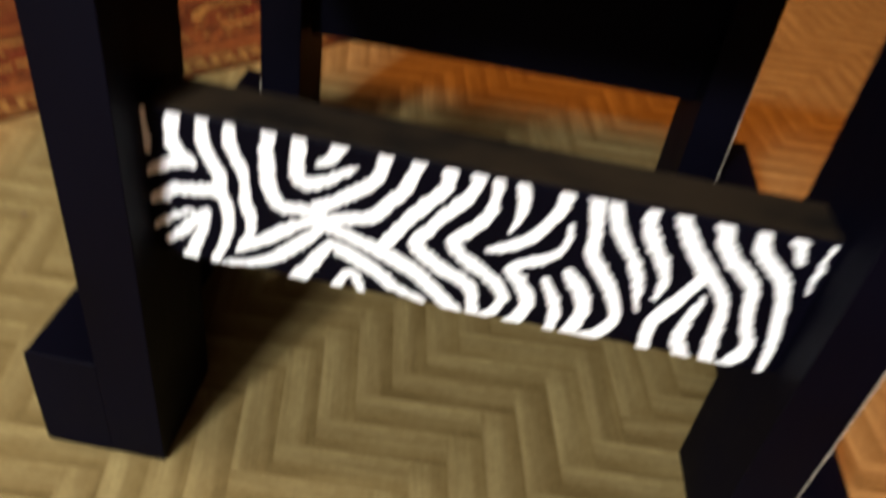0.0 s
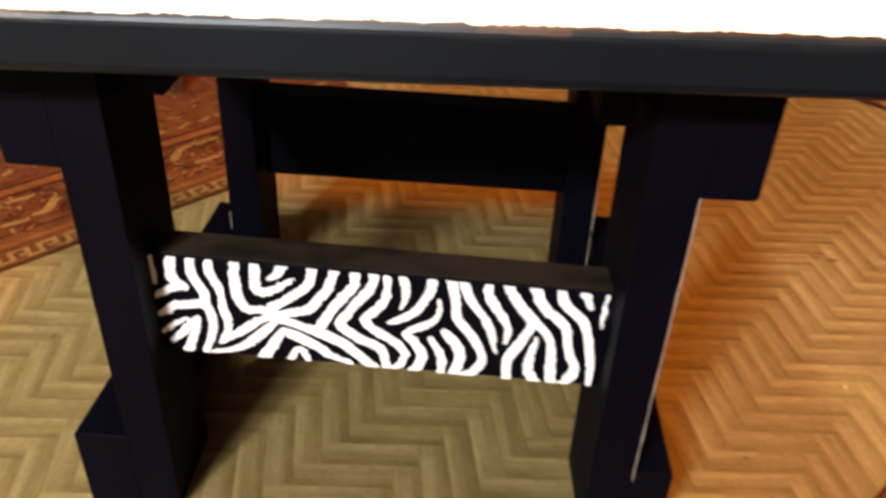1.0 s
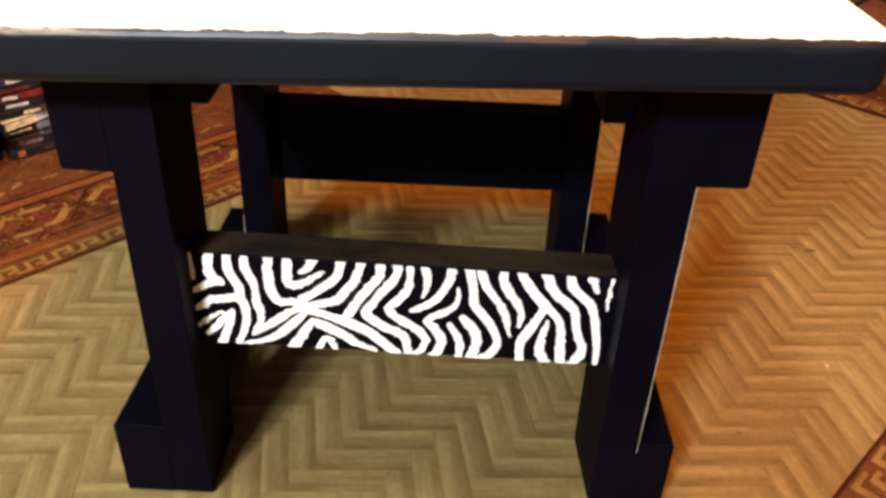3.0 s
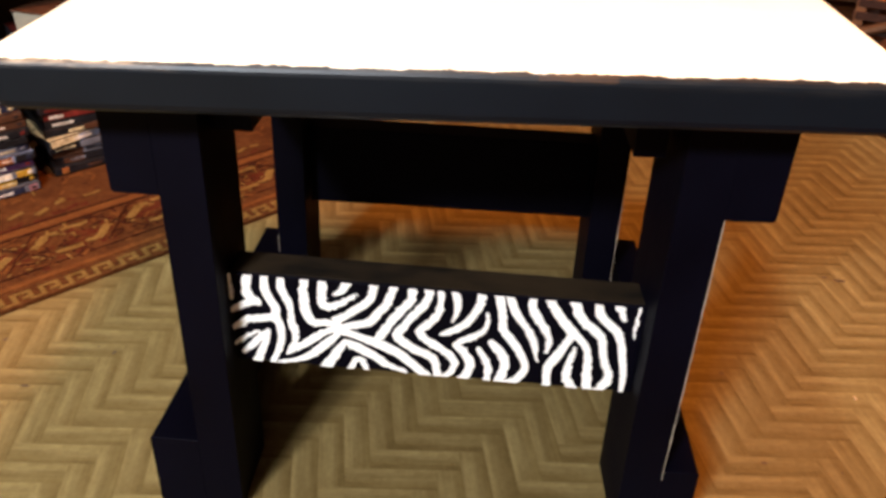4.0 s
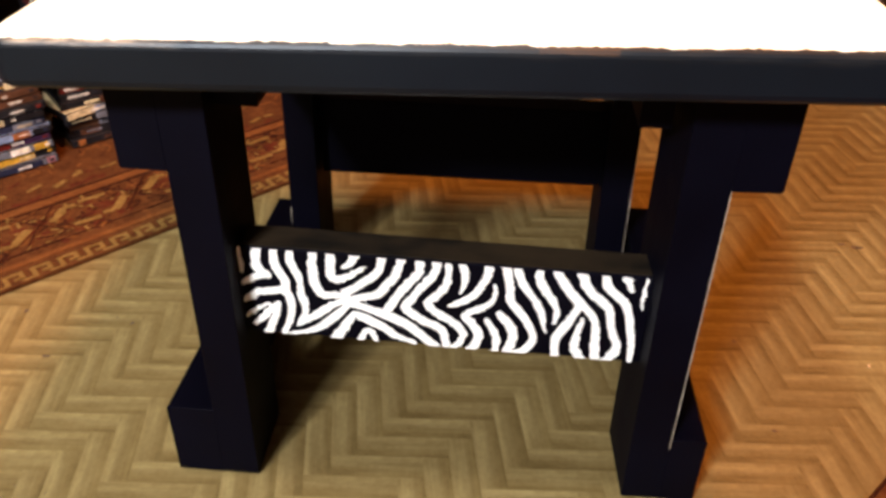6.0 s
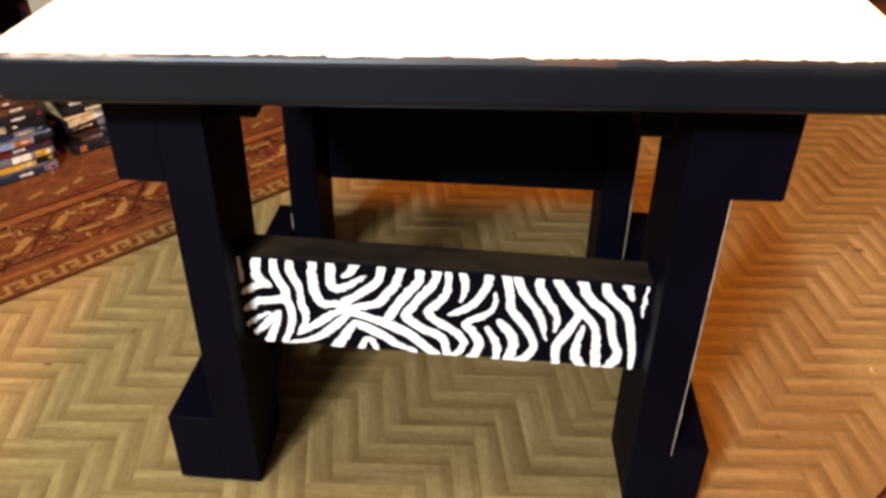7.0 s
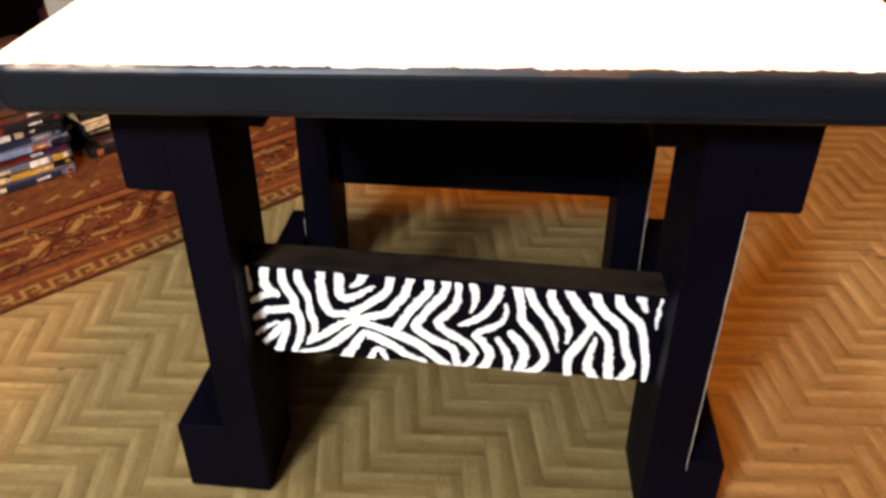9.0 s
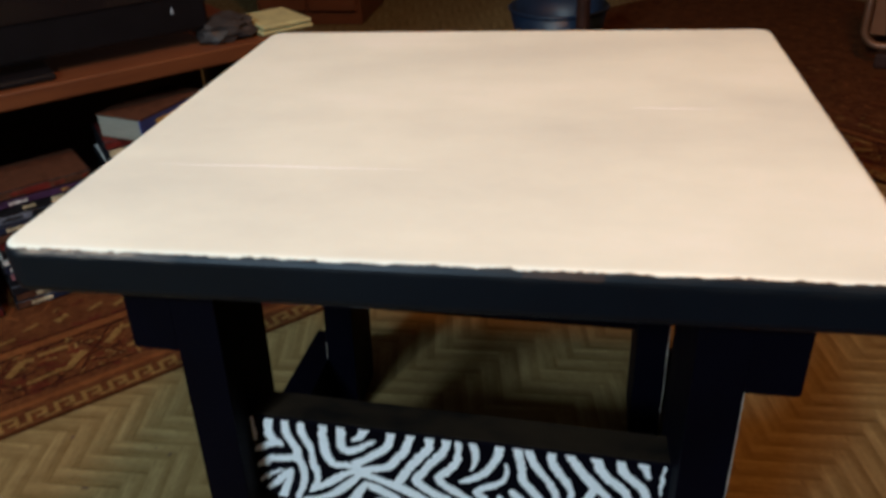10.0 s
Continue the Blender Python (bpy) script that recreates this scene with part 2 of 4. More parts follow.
def smooth_line(points, steps=6):
    """A soft curve through the points."""
    p = [Vector(q) for q in points]
    p = [p[0] * 2 - p[1]] + p + [p[-1] * 2 - p[-2]]
    out = []
    for a, b, c, d in zip(p, p[1:], p[2:], p[3:]):
        for k in range(steps):
            t = k / steps
            out.append(0.5 * (2 * b + (c - a) * t + (2 * a - 5 * b + 4 * c - d) * t * t + (3 * b - a - 3 * c + d) * t ** 3))
    return out + [p[-2]]


def ribbon(points, w0, w1, rag, lift, bm=None, seed=0.0, steps=6, widths=None):
    """A brushed band along points in the plane x, z; its sides wander by rag; lift is its thickness towards -y."""
    bm = bm or bmesh.new()
    line = smooth_line([Vector((x, 0, z)) for x, z in points], steps)
    n = len(line)
    rows = []
    for i, p in enumerate(line):
        d = (line[min(i + 1, n - 1)] - line[max(i - 1, 0)]).normalized()
        side = Vector((-d.z, 0, d.x))
        w = (w0 + (w1 - w0) * i / (n - 1)) / 2
        if widths:
            k = min(i // steps, len(widths) - 2)
            w = (widths[k] + (widths[k + 1] - widths[k]) * (i / steps - k)) / 2
        a = w + rag * noise.noise((i * 0.55 + seed, seed * 3.1, 0))
        b = w + rag * noise.noise((i * 0.55 + seed, seed * 3.1, 9.0))
        rows.append([bm.verts.new(p + side * max(a, 0.0003)), bm.verts.new(p - side * max(b, 0.0003)),
                     bm.verts.new(p + side * max(a, 0.0003) + Vector((0, -lift, 0))), bm.verts.new(p - side * max(b, 0.0003) + Vector((0, -lift, 0)))])
    for r, s in zip(rows, rows[1:]):
        bm.faces.new((r[2], r[3], s[3], s[2]))
        bm.faces.new((r[0], r[2], s[2], s[0]))
        bm.faces.new((r[3], r[1], s[1], s[3]))
    bm.faces.new((rows[0][0], rows[0][1], rows[0][3], rows[0][2]))
    bm.faces.new((rows[-1][0], rows[-1][2], rows[-1][3], rows[-1][1]))
    return bm


# ---- the room: floor slab, walls, ceiling ----
setting("floor", block((-2.6, -3.0, -0.06), (2.8, 3.4, -0.0015), 0), GAP)
FLOOR_OB = bpy.data.objects["floor"]
setting("wall_north", block((-2.6, 3.4, 0), (2.8, 3.5, 2.5), 0), WALL)
setting("wall_south", block((-2.6, -3.1, 0), (2.8, -3.0, 2.5), 0), WALL)
setting("wall_east", block((2.8, -3.1, 0), (2.9, 3.5, 2.5), 0), WALL)
setting("wall_west", block((-2.7, -3.1, 0), (-2.6, 3.5, 2.5), 0), WALL)
setting("ceiling", block((-2.7, -3.1, 2.5), (2.9, 3.5, 2.6), 0), plain("ceiling_paint", (0.09, 0.072, 0.056), 0.9, 0.05, 3))


# ---- the table ----
TABLE = thing("end_table", "black painted wooden end table with white top and zebra-striped stretcher", "table")


def tabletop():
    """A slab with rounded corners and edges."""
    x0, x1, y0, y1, z0, z1, r, e = -0.315, 0.321, -0.072, 0.510, 0.500, 0.5395, 0.020, 0.008
    def outline(inset):
        pts = []
        for cx, cy, a0 in ((x1 - r, y1 - r, 0), (x0 + r, y1 - r, 90), (x0 + r, y0 + r, 180), (x1 - r, y0 + r, 270)):
            for k in range(9):
                a = radians(a0 + 90 * k / 8)
                pts.append((cx + (r - inset) * math.cos(a), cy + (r - inset) * math.sin(a)))
        return pts
    bm = bmesh.new()
    loops = []
    for k in range(4):
        a = radians(90 * k / 3)
        loops.append((e * (1 - math.sin(a)), z0 + e * (1 - math.cos(a))))
    for k in range(6):
        a = radians(90 * k / 5)
        loops.append((e * (1 - math.cos(a)), z1 - e * (1 - math.sin(a))))
    rings = [[bm.verts.new((x, y, z)) for x, y in outline(i)] for i, z in loops]
    for a, b in zip(rings, rings[1:]):
        for k in range(len(a)):
            bm.faces.new((a[k], a[(k + 1) % len(a)], b[(k + 1) % len(a)], b[k]))
    bm.faces.new(rings[0][::-1])
    bm.faces.new(rings[-1])
    for v in bm.verts:
        v.co.z += 0.009 * v.co.x
    return bm


part("tabletop", tabletop(), TOP, TABLE, "white enamelled top with a black brushed rim")


for x0, x1, y in ((-0.284, -0.015, 0.078), (0.130, 0.238, 0.227)):
    ridge = bmesh.new()
    for k in range(24):
        t = k / 23
        w, h = 0.0022 * math.sin(math.pi * t) + 0.0003, 0.00022 * math.sin(math.pi * t)
        x, yy = x0 + (x1 - x0) * t, y + 0.0016 * noise.noise((t * 5, y * 9, 0))
        row = [ridge.verts.new((x, yy + d, 0.5395 + 0.009 * x + z)) for d, z in ((-w, -0.0002), (0, h), (w, -0.0002))]
        if k:
            for a in (0, 1):
                ridge.faces.new((last_row[a], last_row[a + 1], row[a + 1], row[a]))
        last_row = row
    part("paint_ridge", ridge, WHITE, TABLE, "thick brushed ridge of white paint", True)


def blot(size, seed, z, at):
    """A small flat irregular stain."""
    bm = bmesh.new()
    ring = [bm.verts.new((at[0] + size[0] * (1 + 0.5 * noise.noise((math.cos(a) * 2, math.sin(a) * 2, seed))) * math.cos(a),
                          at[1] + size[1] * (1 + 0.5 * noise.noise((math.cos(a) * 2, math.sin(a) * 2, seed + 5))) * math.sin(a), z)) for a in [k * math.pi / 8 for k in range(16)]]
    bm.faces.new(ring)
    return bm


def lean(bm, pivot_x, pivot_z, degrees):
    """Turns what was built a little in the plane of the front."""
    bmesh.ops.transform(bm, matrix=Matrix.Translation((pivot_x, 0, pivot_z)) @ pose(0, 0, 0, 0, degrees, 0) @ Matrix.Translation((-pivot_x, 0, -pivot_z)), verts=bm.verts)
    return bm


def trestle(side, tilt):
    """One side of the table: two posts, a top rail and a floor runner on their outside, a cleat on their inside."""
    def span(a, b):
        return (a, b) if side > 0 else (-b, -a)
    def board(name, xs, ys, zs, label="", soft=0.0):
        lo, hi = span(*xs)
        bm = block((lo, ys[0], zs[0]), (hi, ys[1], zs[1]), 0)
        if soft:
            outer = max(xs) * side
            edges = [e for e in bm.edges if all(abs(v.co.x - outer) < 1e-5 for v in e.verts) and abs(e.verts[0].co.y - e.verts[1].co.y) > 0.01]
            bmesh.ops.bevel(bm, geom=edges, offset=soft, segments=4, affect="EDGES", profile=0.5)
        bmesh.ops.bevel(bm, geom=[e for e in bm.edges if e.calc_length() > 0.01 and e.calc_face_angle(0) > 1.0], offset=0.0004, segments=1, affect="EDGES")
        return part(name, lean(bm, side * 0.235, 0.4, tilt), BLACK, TABLE, label)
    for ys in ((0.0, 0.092), (0.364, 0.456)):
        shift = -0.009 if side > 0 and ys[0] > 0.1 else 0.0
        post = board("post", (0.195 + shift, 0.2350 + shift), ys, (0.004, 0.4985))
        if side > 0 and ys[0] == 0:
            for v in post.data.vertices:
                if v.co.x < 0.21 and v.co.y > 0.05:
                    v.co.x -= 0.004
        # paint worn through to pale wood along the outer edge
        if side > 0:
            worn = ribbon([(0.2350, 0.395), (0.2352, 0.30), (0.2350, 0.20), (0.2348, 0.085)] if ys[0] == 0 else
                          [(0.2260, 0.26), (0.2260, 0.12), (0.2260, 0.03)], 0.0002, 0.0001, 0.0012, 0.0006, seed=ys[1] * 40, steps=12)
        else:
            worn = ribbon([(-0.2350, 0.130), (-0.2350, 0.104)], 0.0002, 0.0002, 0.0008, 0.0005, seed=3 + ys[1], steps=10)
        if side < 0 and ys[0] == 0:
            worn.free()
            continue
        lean(worn, side * 0.235, 0.4, tilt)
        bmesh.ops.translate(worn, vec=(0, ys[0] - 0.0002, 0), verts=worn.verts)
        part("worn_edge", worn, BARE, post, "pale wood bared along the edge")
    board("top_rail", (0.23504, 0.2765), (0.0002, 0.456), (0.394, 0.4985), soft=0.0042)
    runner = board("floor_runner", (0.23504, 0.272 if side > 0 else 0.286), (0.0002, 0.428 if side < 0 else 0.452), (0.003, 0.102 if side < 0 else 0.096), soft=0.003)
    if side < 0:
        for v in runner.data.vertices:
            v.co.x += 0.035 * v.co.y if v.co.x < -0.26 else 0.0
    board("cleat", (0.158, 0.1942 if side < 0 else 0.1842), (0.024, 0.452), (0.448 if side < 0 else 0.437, 0.4985))


trestle(+1, 0.0)
trestle(-1, 2.2)


def stretcher(name, y, mid, height, tilt, material, label):
    bm = block((-0.200, y, mid - height / 2), (0.199, y + 0.038, mid + height / 2), 0.0015)
    bmesh.ops.transform(bm, matrix=Matrix.Translation((0, 0, mid)) @ pose(0, 0, 0, 0, tilt, 0) @ Matrix.Translation((0, 0, -mid)), verts=bm.verts)
    return part(name, bm, material, TABLE, label)


FRONT = stretcher("front_stretcher", 0.030, 0.2365, 0.106, 2.4, BLACK, "black board hand-painted with white zebra stripes")
skin = block((-0.199, 0.0325, 0.2880), (0.198, 0.0675, 0.2900), 0.0006)
bmesh.ops.transform(skin, matrix=Matrix.Translation((0, 0, 0.2365)) @ pose(0, 0, 0, 0, 2.4, 0) @ Matrix.Translation((0, 0, -0.2365)), verts=skin.verts)
part("upper_face", skin, THIN, FRONT, "brown wood showing through thin black paint")
stretcher("back_stretcher", 0.395, 0.224, 0.112, 1.2, BLACK, "plain black board")


def stripe(*points):
    """One white brush stroke on the front stretcher: across, height and breadth in millimetres, from the table's middle and the floor."""
    stripe.count += 1
    points = list(points)
    for end, inner in ((0, 1), (-1, -2)):
        x, z, w = points[end]
        reach = abs(z - 236.5 + x * math.tan(radians(2.4)))
        if reach > 46:
            dx, dz = x - points[inner][0], z - points[inner][1]
            k = min((62 - reach) / max(abs(dz), 3), 8 / math.hypot(dx, dz))
            points[end] = (x + dx * k, z + dz * k, w)
    bm = ribbon([(x / 1000, z / 1000) for x, z, w in points], 0, 0, 0.0022, 0.0006, seed=stripe.count * 1.7, steps=10, widths=[w * 0.79 / 1000 for x, z, w in points])
    bmesh.ops.translate(bm, vec=(0, 0.0298 - 0.00002 * stripe.count, 0), verts=bm.verts)
    up = Vector((math.sin(radians(2.4)), 0, math.cos(radians(2.4))))
    for way in (1, -1):
        bmesh.ops.bisect_plane(bm, geom=bm.verts[:] + bm.edges[:] + bm.faces[:], plane_co=Vector((0, 0, 0.2365)) + up * way * 0.0525, plane_no=up * way, clear_outer=True)
    part("zebra_stripe", bm, WHITE, FRONT, "white brushed stripe")


stripe.count = 0


def zebra():
    stripe((-198, 293, 4.0), (-198, 282, 6.0), (-198, 274, 6.9), (-199, 267, 3.0))
    stripe((-180, 295, 11.9), (-183, 282, 11.9), (-181, 272, 13.0), (-175, 266, 11.5), (-170, 263, 4.5))
    stripe((-176, 266, 8.8), (-187, 262, 9.9), (-195, 257, 7.9), (-202, 253, 4.8))
    stripe((-164, 294, 8.9), (-165, 283, 10.4), (-162, 271, 10.8), (-157, 260, 10.8), (-157, 247, 10.6), (-154, 237, 10.4), (-154, 223, 8.9), (-158, 208, 8.2), (-165, 192, 6.7))
    stripe((-159, 249, 9.5), (-171, 246, 10.6), (-184, 244, 10.3), (-193, 238, 9.2), (-202, 232, 4.7))
    stripe((-175, 230, 2.7), (-185, 225, 5.7), (-195, 218, 6.7), (-202, 211, 3.5))
    stripe((-165, 232, 4.3), (-173, 225, 9.1), (-184, 212, 8.4), (-195, 202, 5.0))
    stripe((-165, 232, 3.2), (-169, 220, 7.2), (-175, 207, 9.8), (-180, 194, 10.8))
    stripe((-149, 294, 9.0), (-149, 283, 10.5), (-145, 271, 9.4), (-142, 259, 8.4), (-142, 245, 8.2), (-140, 233, 9.1), (-141, 220, 8.0), (-145, 209, 9.0), (-151, 202, 2.7))
    stripe((-149, 204, 5.2), (-138, 212, 10.4), (-127, 220, 10.6), (-117, 228, 9.6), (-106, 235, 8.1), (-96, 238, 8.9))
    stripe((-153, 193, 2.9), (-140, 196, 6.6), (-126, 203, 10.0), (-115, 213, 11.4), (-105, 223, 10.5), (-96, 233, 5.6))
    stripe((-90, 223, 5.6), (-95, 216, 9.1), (-101, 206, 11.0), (-109, 193, 13.8))
    stripe((-93, 224, 4.5), (-85, 219, 13.4), (-74, 213, 14.2), (-62, 205, 12.4), (-51, 196, 10.6), (-37, 190, 4.1))
    stripe((-76, 201, 3.6), (-82, 198, 7.0), (-86, 190, 7.2))
    stripe((-82, 200, 6.2), (-75, 199, 7.8), (-72, 190, 6.3))
    stripe((-126, 293, 9.9), (-128, 281, 11.0), (-128, 269, 11.1), (-127, 256, 11.2), (-122, 245, 11.5), (-113, 244, 9.1), (-103, 244, 9.1), (-94, 242, 10.4))
    stripe((-109, 292, 10.0), (-110, 280, 9.9), (-111, 268, 11.6), (-105, 264, 11.0), (-94, 268, 8.9), (-84, 275, 7.5), (-76, 280, 3.1))
    stripe((-86, 293, 11.6), (-89, 287, 9.2), (-94, 281, 7.3), (-100, 278, 3.1))
    stripe((-61, 290, 11.0), (-63, 279, 8.9), (-69, 270, 10.5), (-79, 262, 10.3), (-89, 254, 9.7), (-101, 247, 9.3))
    stripe((-42, 290, 10.4), (-45, 280, 9.8), (-50, 268, 9.6), (-58, 258, 10.3), (-66, 248, 10.4), (-77, 244, 9.9), (-89, 241, 9.8), (-100, 239, 7.9))
    stripe((-25, 289, 10.0), (-25, 278, 10.8), (-32, 268, 10.3), (-40, 257, 11.1), (-48, 245, 11.0), (-55, 233, 11.7), (-61, 226, 6.9))
    stripe((-102, 237, 10.4), (-87, 233, 10.4), (-74, 228, 10.4), (-62, 223, 12.6), (-49, 217, 13.8), (-36, 209, 13.1), (-25, 198, 12.0), (-13, 186, 11.3))
    stripe((-8, 289, 10.2), (-10, 277, 9.3), (-17, 267, 10.4), (-26, 255, 9.7), (-33, 244, 9.7), (-40, 233, 11.2), (-31, 224, 12.2), (-21, 216, 12.0), (-10, 211, 11.8), (-2, 202, 10.5), (-0, 184, 8.2))
    stripe((3, 289, 7.0), (3, 276, 8.1), (-0, 262, 9.3), (-7, 251, 10.3), (-18, 240, 10.2), (-14, 233, 10.4), (-4, 224, 11.0), (7, 217, 10.9), (15, 208, 10.7), (17, 197, 8.5), (9, 185, 7.5))
    stripe((16, 289, 9.5), (19, 277, 9.1), (18, 265, 7.3), (14, 253, 3.2))
    stripe((41, 288, 11.2), (40, 276, 9.7), (35, 265, 9.0), (28, 253, 9.7), (20, 246, 9.6), (10, 240, 8.0), (2, 237, 2.8))
    stripe((47, 266, 3.0), (48, 255, 5.0), (45, 245, 6.4), (36, 237, 8.9), (26, 232, 9.2), (18, 226, 7.2), (24, 219, 11.6), (30, 210, 11.0), (33, 198, 10.3), (26, 184, 11.6))
    stripe((40, 224, 3.5), (43, 217, 8.0), (48, 208, 9.7), (51, 197, 9.0), (50, 181, 11.1))
    stripe((51, 233, 6.2), (56, 226, 10.9), (64, 215, 12.5), (67, 204, 11.1), (65, 193, 11.9), (61, 181, 10.8))
    stripe((58, 286, 12.2), (60, 273, 10.2), (62, 259, 9.2), (63, 247, 10.5), (70, 237, 10.9), (77, 227, 11.0), (83, 215, 9.3), (87, 202, 9.0), (84, 192, 10.4), (76, 183, 10.0), (69, 182, 4.1))
    stripe((68, 286, 9.8), (72, 272, 9.3), (79, 259, 9.6), (87, 248, 9.6), (92, 237, 9.2), (95, 226, 7.3), (98, 209, 3.0))
    stripe((89, 286, 10.1), (90, 273, 9.7), (96, 261, 10.4), (104, 248, 9.8), (108, 236, 7.1), (106, 221, 4.1))
    stripe((105, 285, 9.4), (111, 273, 10.9), (119, 261, 11.8), (127, 251, 13.2), (135, 242, 10.4), (143, 232, 9.0), (147, 219, 9.2), (148, 201, 11.0), (150, 177, 13.0))
    stripe((129, 245, 10.7), (125, 236, 9.7), (120, 224, 12.0), (113, 211, 12.8), (109, 199, 11.2), (110, 177, 10.0))
    stripe((133, 230, 3.0), (132, 220, 6.3), (129, 207, 9.3), (128, 193, 11.2), (133, 182, 11.7), (137, 176, 6.9))
    stripe((129, 284, 11.6), (132, 272, 12.0), (140, 260, 11.1), (150, 251, 11.1), (158, 240, 10.2), (161, 223, 9.4), (165, 209, 8.9), (170, 197, 10.0), (166, 184, 12.8), (161, 177, 9.5))
    stripe((150, 283, 9.2), (153, 271, 11.2), (161, 261, 10.4), (171, 251, 11.0), (177, 235, 9.5), (181, 214, 9.2), (184, 196, 8.0), (184, 174, 6.0))
    stripe((170, 281, 13.3), (173, 273, 7.6), (177, 264, 3.6))
    stripe((188, 277, 2.0), (188, 264, 4.0), (187, 252, 3.0), (188, 244, 2.0))


zebra()


# ---- the rugs ----
def flat(us, vs, z, bm=None, thick=0.004):
    return block((us[0], vs[0], z - thick), (us[1], vs[1], z), 0, bm)


def key_border(bm, u0, u1, v, pitch, size, z):
    """A running row of square hooks."""
    n = int((u1 - u0) / pitch)
    t = size / 5
    for k in range(n):
        u = u0 + k * pitch
        w = pitch
        for a, b, c, d in ((0, 0.85, 0, 5), (0.85, 3.7, 4.1, 5), (2.85, 3.7, 1.6, 4.1), (1.7, 2.85, 1.6, 2.5), (3.7, 5, 0, 0.9), (2.85, 3.7, 0, 0.9)):
            flat((u + a * w / 5, u + b * w / 5), (v + c * t, v + d * t), z, bm, 0.002)


def dash(bm, p, q, width, z):
    """A flat straight band from p to q."""
    p, q = Vector(p), Vector(q)
    s = (q - p).orthogonal().normalized() * width / 2
    n = max(1, int((q - p).length / 0.012))
    last = None
    for k in range(n + 1):
        c = p.lerp(q, k / n)
        shake = Vector((noise.noise((c.x * 60, c.y * 60, 1.0)), noise.noise((c.x * 60, c.y * 60, 8.0)))) * 0.0035
        wide = s * (1 + 0.5 * noise.noise((c.x * 90, c.y * 90, 4.0)))
        pair = [bm.verts.new((*(c + shake + wide), z)), bm.verts.new((*(c + shake - wide), z))]
        if last:
            bm.faces.new((last[0], last[1], pair[1], pair[0]))
        last = pair


def rug(name, label, m, u0, u1, depth, seed, binding, hooks=(0.007, 0.056, 0.034), first=0.1):
    """Local x along the near edge, y into the rug. Bands follow one another inwards from the edge."""
    rng = random.Random(seed)
    ob = thing(name, label, "rug", m=m)
    bm = bmesh.new()
    nu, nv = 60, 24
    grid = [[bm.verts.new((u0 + (u1 - u0) * i / nu, depth * j / nv, 0.0062 + 0.0008 * noise.noise((i * 0.3, j * 0.4, seed)))) for i in range(nu + 1)] for j in range(nv + 1)]
    for j in range(nv):
        for i in range(nu):
            bm.faces.new((grid[j][i], grid[j][i + 1], grid[j + 1][i + 1], grid[j + 1][i]))
    rim = [e for e in bm.edges if e.is_boundary]
    low = bmesh.ops.extrude_edge_only(bm, edges=rim)["geom"]
    for g in low:
        if isinstance(g, bmesh.types.BMVert):
            g.co.z = 0.0005
    part("rug_body", bm, RUST, ob)
    z = 0.0080
    part("edge_binding", block((u0, -0.001, 0.001), (u1, 0.0030, z + 0.0006), 0.0015), binding, ob)
    bm = bmesh.new()
    key_border(bm, u0 + 0.004, u1 - 0.004, *hooks, z)
    tagged(part("key_border", bm, TAN, ob, "tan square-hook border"), kind="stuff")
    for v0, v1, mat in ((0.046, 0.058, ORANGE), (0.0790, 0.0820, MAROON), (0.196, 0.200, MAROON), (0.203, 0.222, ORANGE), (0.2255, 0.2300, MAROON)):
        part("border_line", flat((u0 + 0.004, u1 - 0.004), (v0, v1), z - 0.0003), mat, ob)
    lattice, u = bmesh.new(), u0 + first
    pitch, v, h, w = 0.162, 0.142, 0.036, 0.064
    while u < u1 - 0.12:
        # a long six-sided medallion of four tan bands round a brick heart, dark lines crossing between medallions
        bands, heart, shade = bmesh.new(), bmesh.new(), bmesh.new()
        corner = [(u - w, v - h * 0.1), (u - w * 0.42, v + h), (u + w * 0.8, v + h * 0.9), (u + w, v + h * 0.1), (u + w * 0.42, v - h), (u - w * 0.8, v - h * 0.9)]
        for k, wide in ((0, 0.015), (1, 0.0105), (3, 0.015), (4, 0.0105)):
            p, q = Vector(corner[k]), Vector(corner[(k + 1) % 6])
            a, b = rng.uniform(0.02, 0.12), rng.uniform(0.80, 1.0)
            if k in (1, 4):
                a += 0.16
            dash(bands, p.lerp(q, a), p.lerp(q, b), wide, z + 0.0001 * k)
            dash(shade, p.lerp(q, a - 0.04), p.lerp(q, min(1.0, b + 0.04)), wide + 0.0045, z - 0.0008 + 0.0001 * k)
            if k in (0, 3):
                e, turn = p.lerp(q, b), 1 if k == 0 else -1
                dash(bands, e, e + Vector((0.018 * turn, -0.004 * turn)), 0.011, z + 0.0006)
        tagged(part("medallion_outline", shade, BRICK, ob), kind="stuff")
        tagged(part("medallion", bands, TAN, ob, "broken tan six-sided outline"), kind="stuff")
        for k in range(4):
            c = Vector((u + rng.uniform(-0.032, 0.020), v + (-0.018, -0.006, 0.006, 0.018)[k]))
            dash(heart, c, c + Vector((rng.uniform(0.012, 0.034), rng.uniform(-0.004, 0.004))), rng.uniform(0.007, 0.013), z - 0.0002 + 0.0001 * k)
        tagged(part("medallion_heart", heart, BRICK, ob), kind="stuff")
        m = u + pitch / 2
        for s1 in (-1, 1):
            dash(lattice, (m - 0.036, v - s1 * 0.050), (m + 0.036, v + s1 * 0.050), 0.0038, z + 0.0008)
        u += pitch
    tagged(part("lattice", lattice, MAROON, ob), kind="stuff")
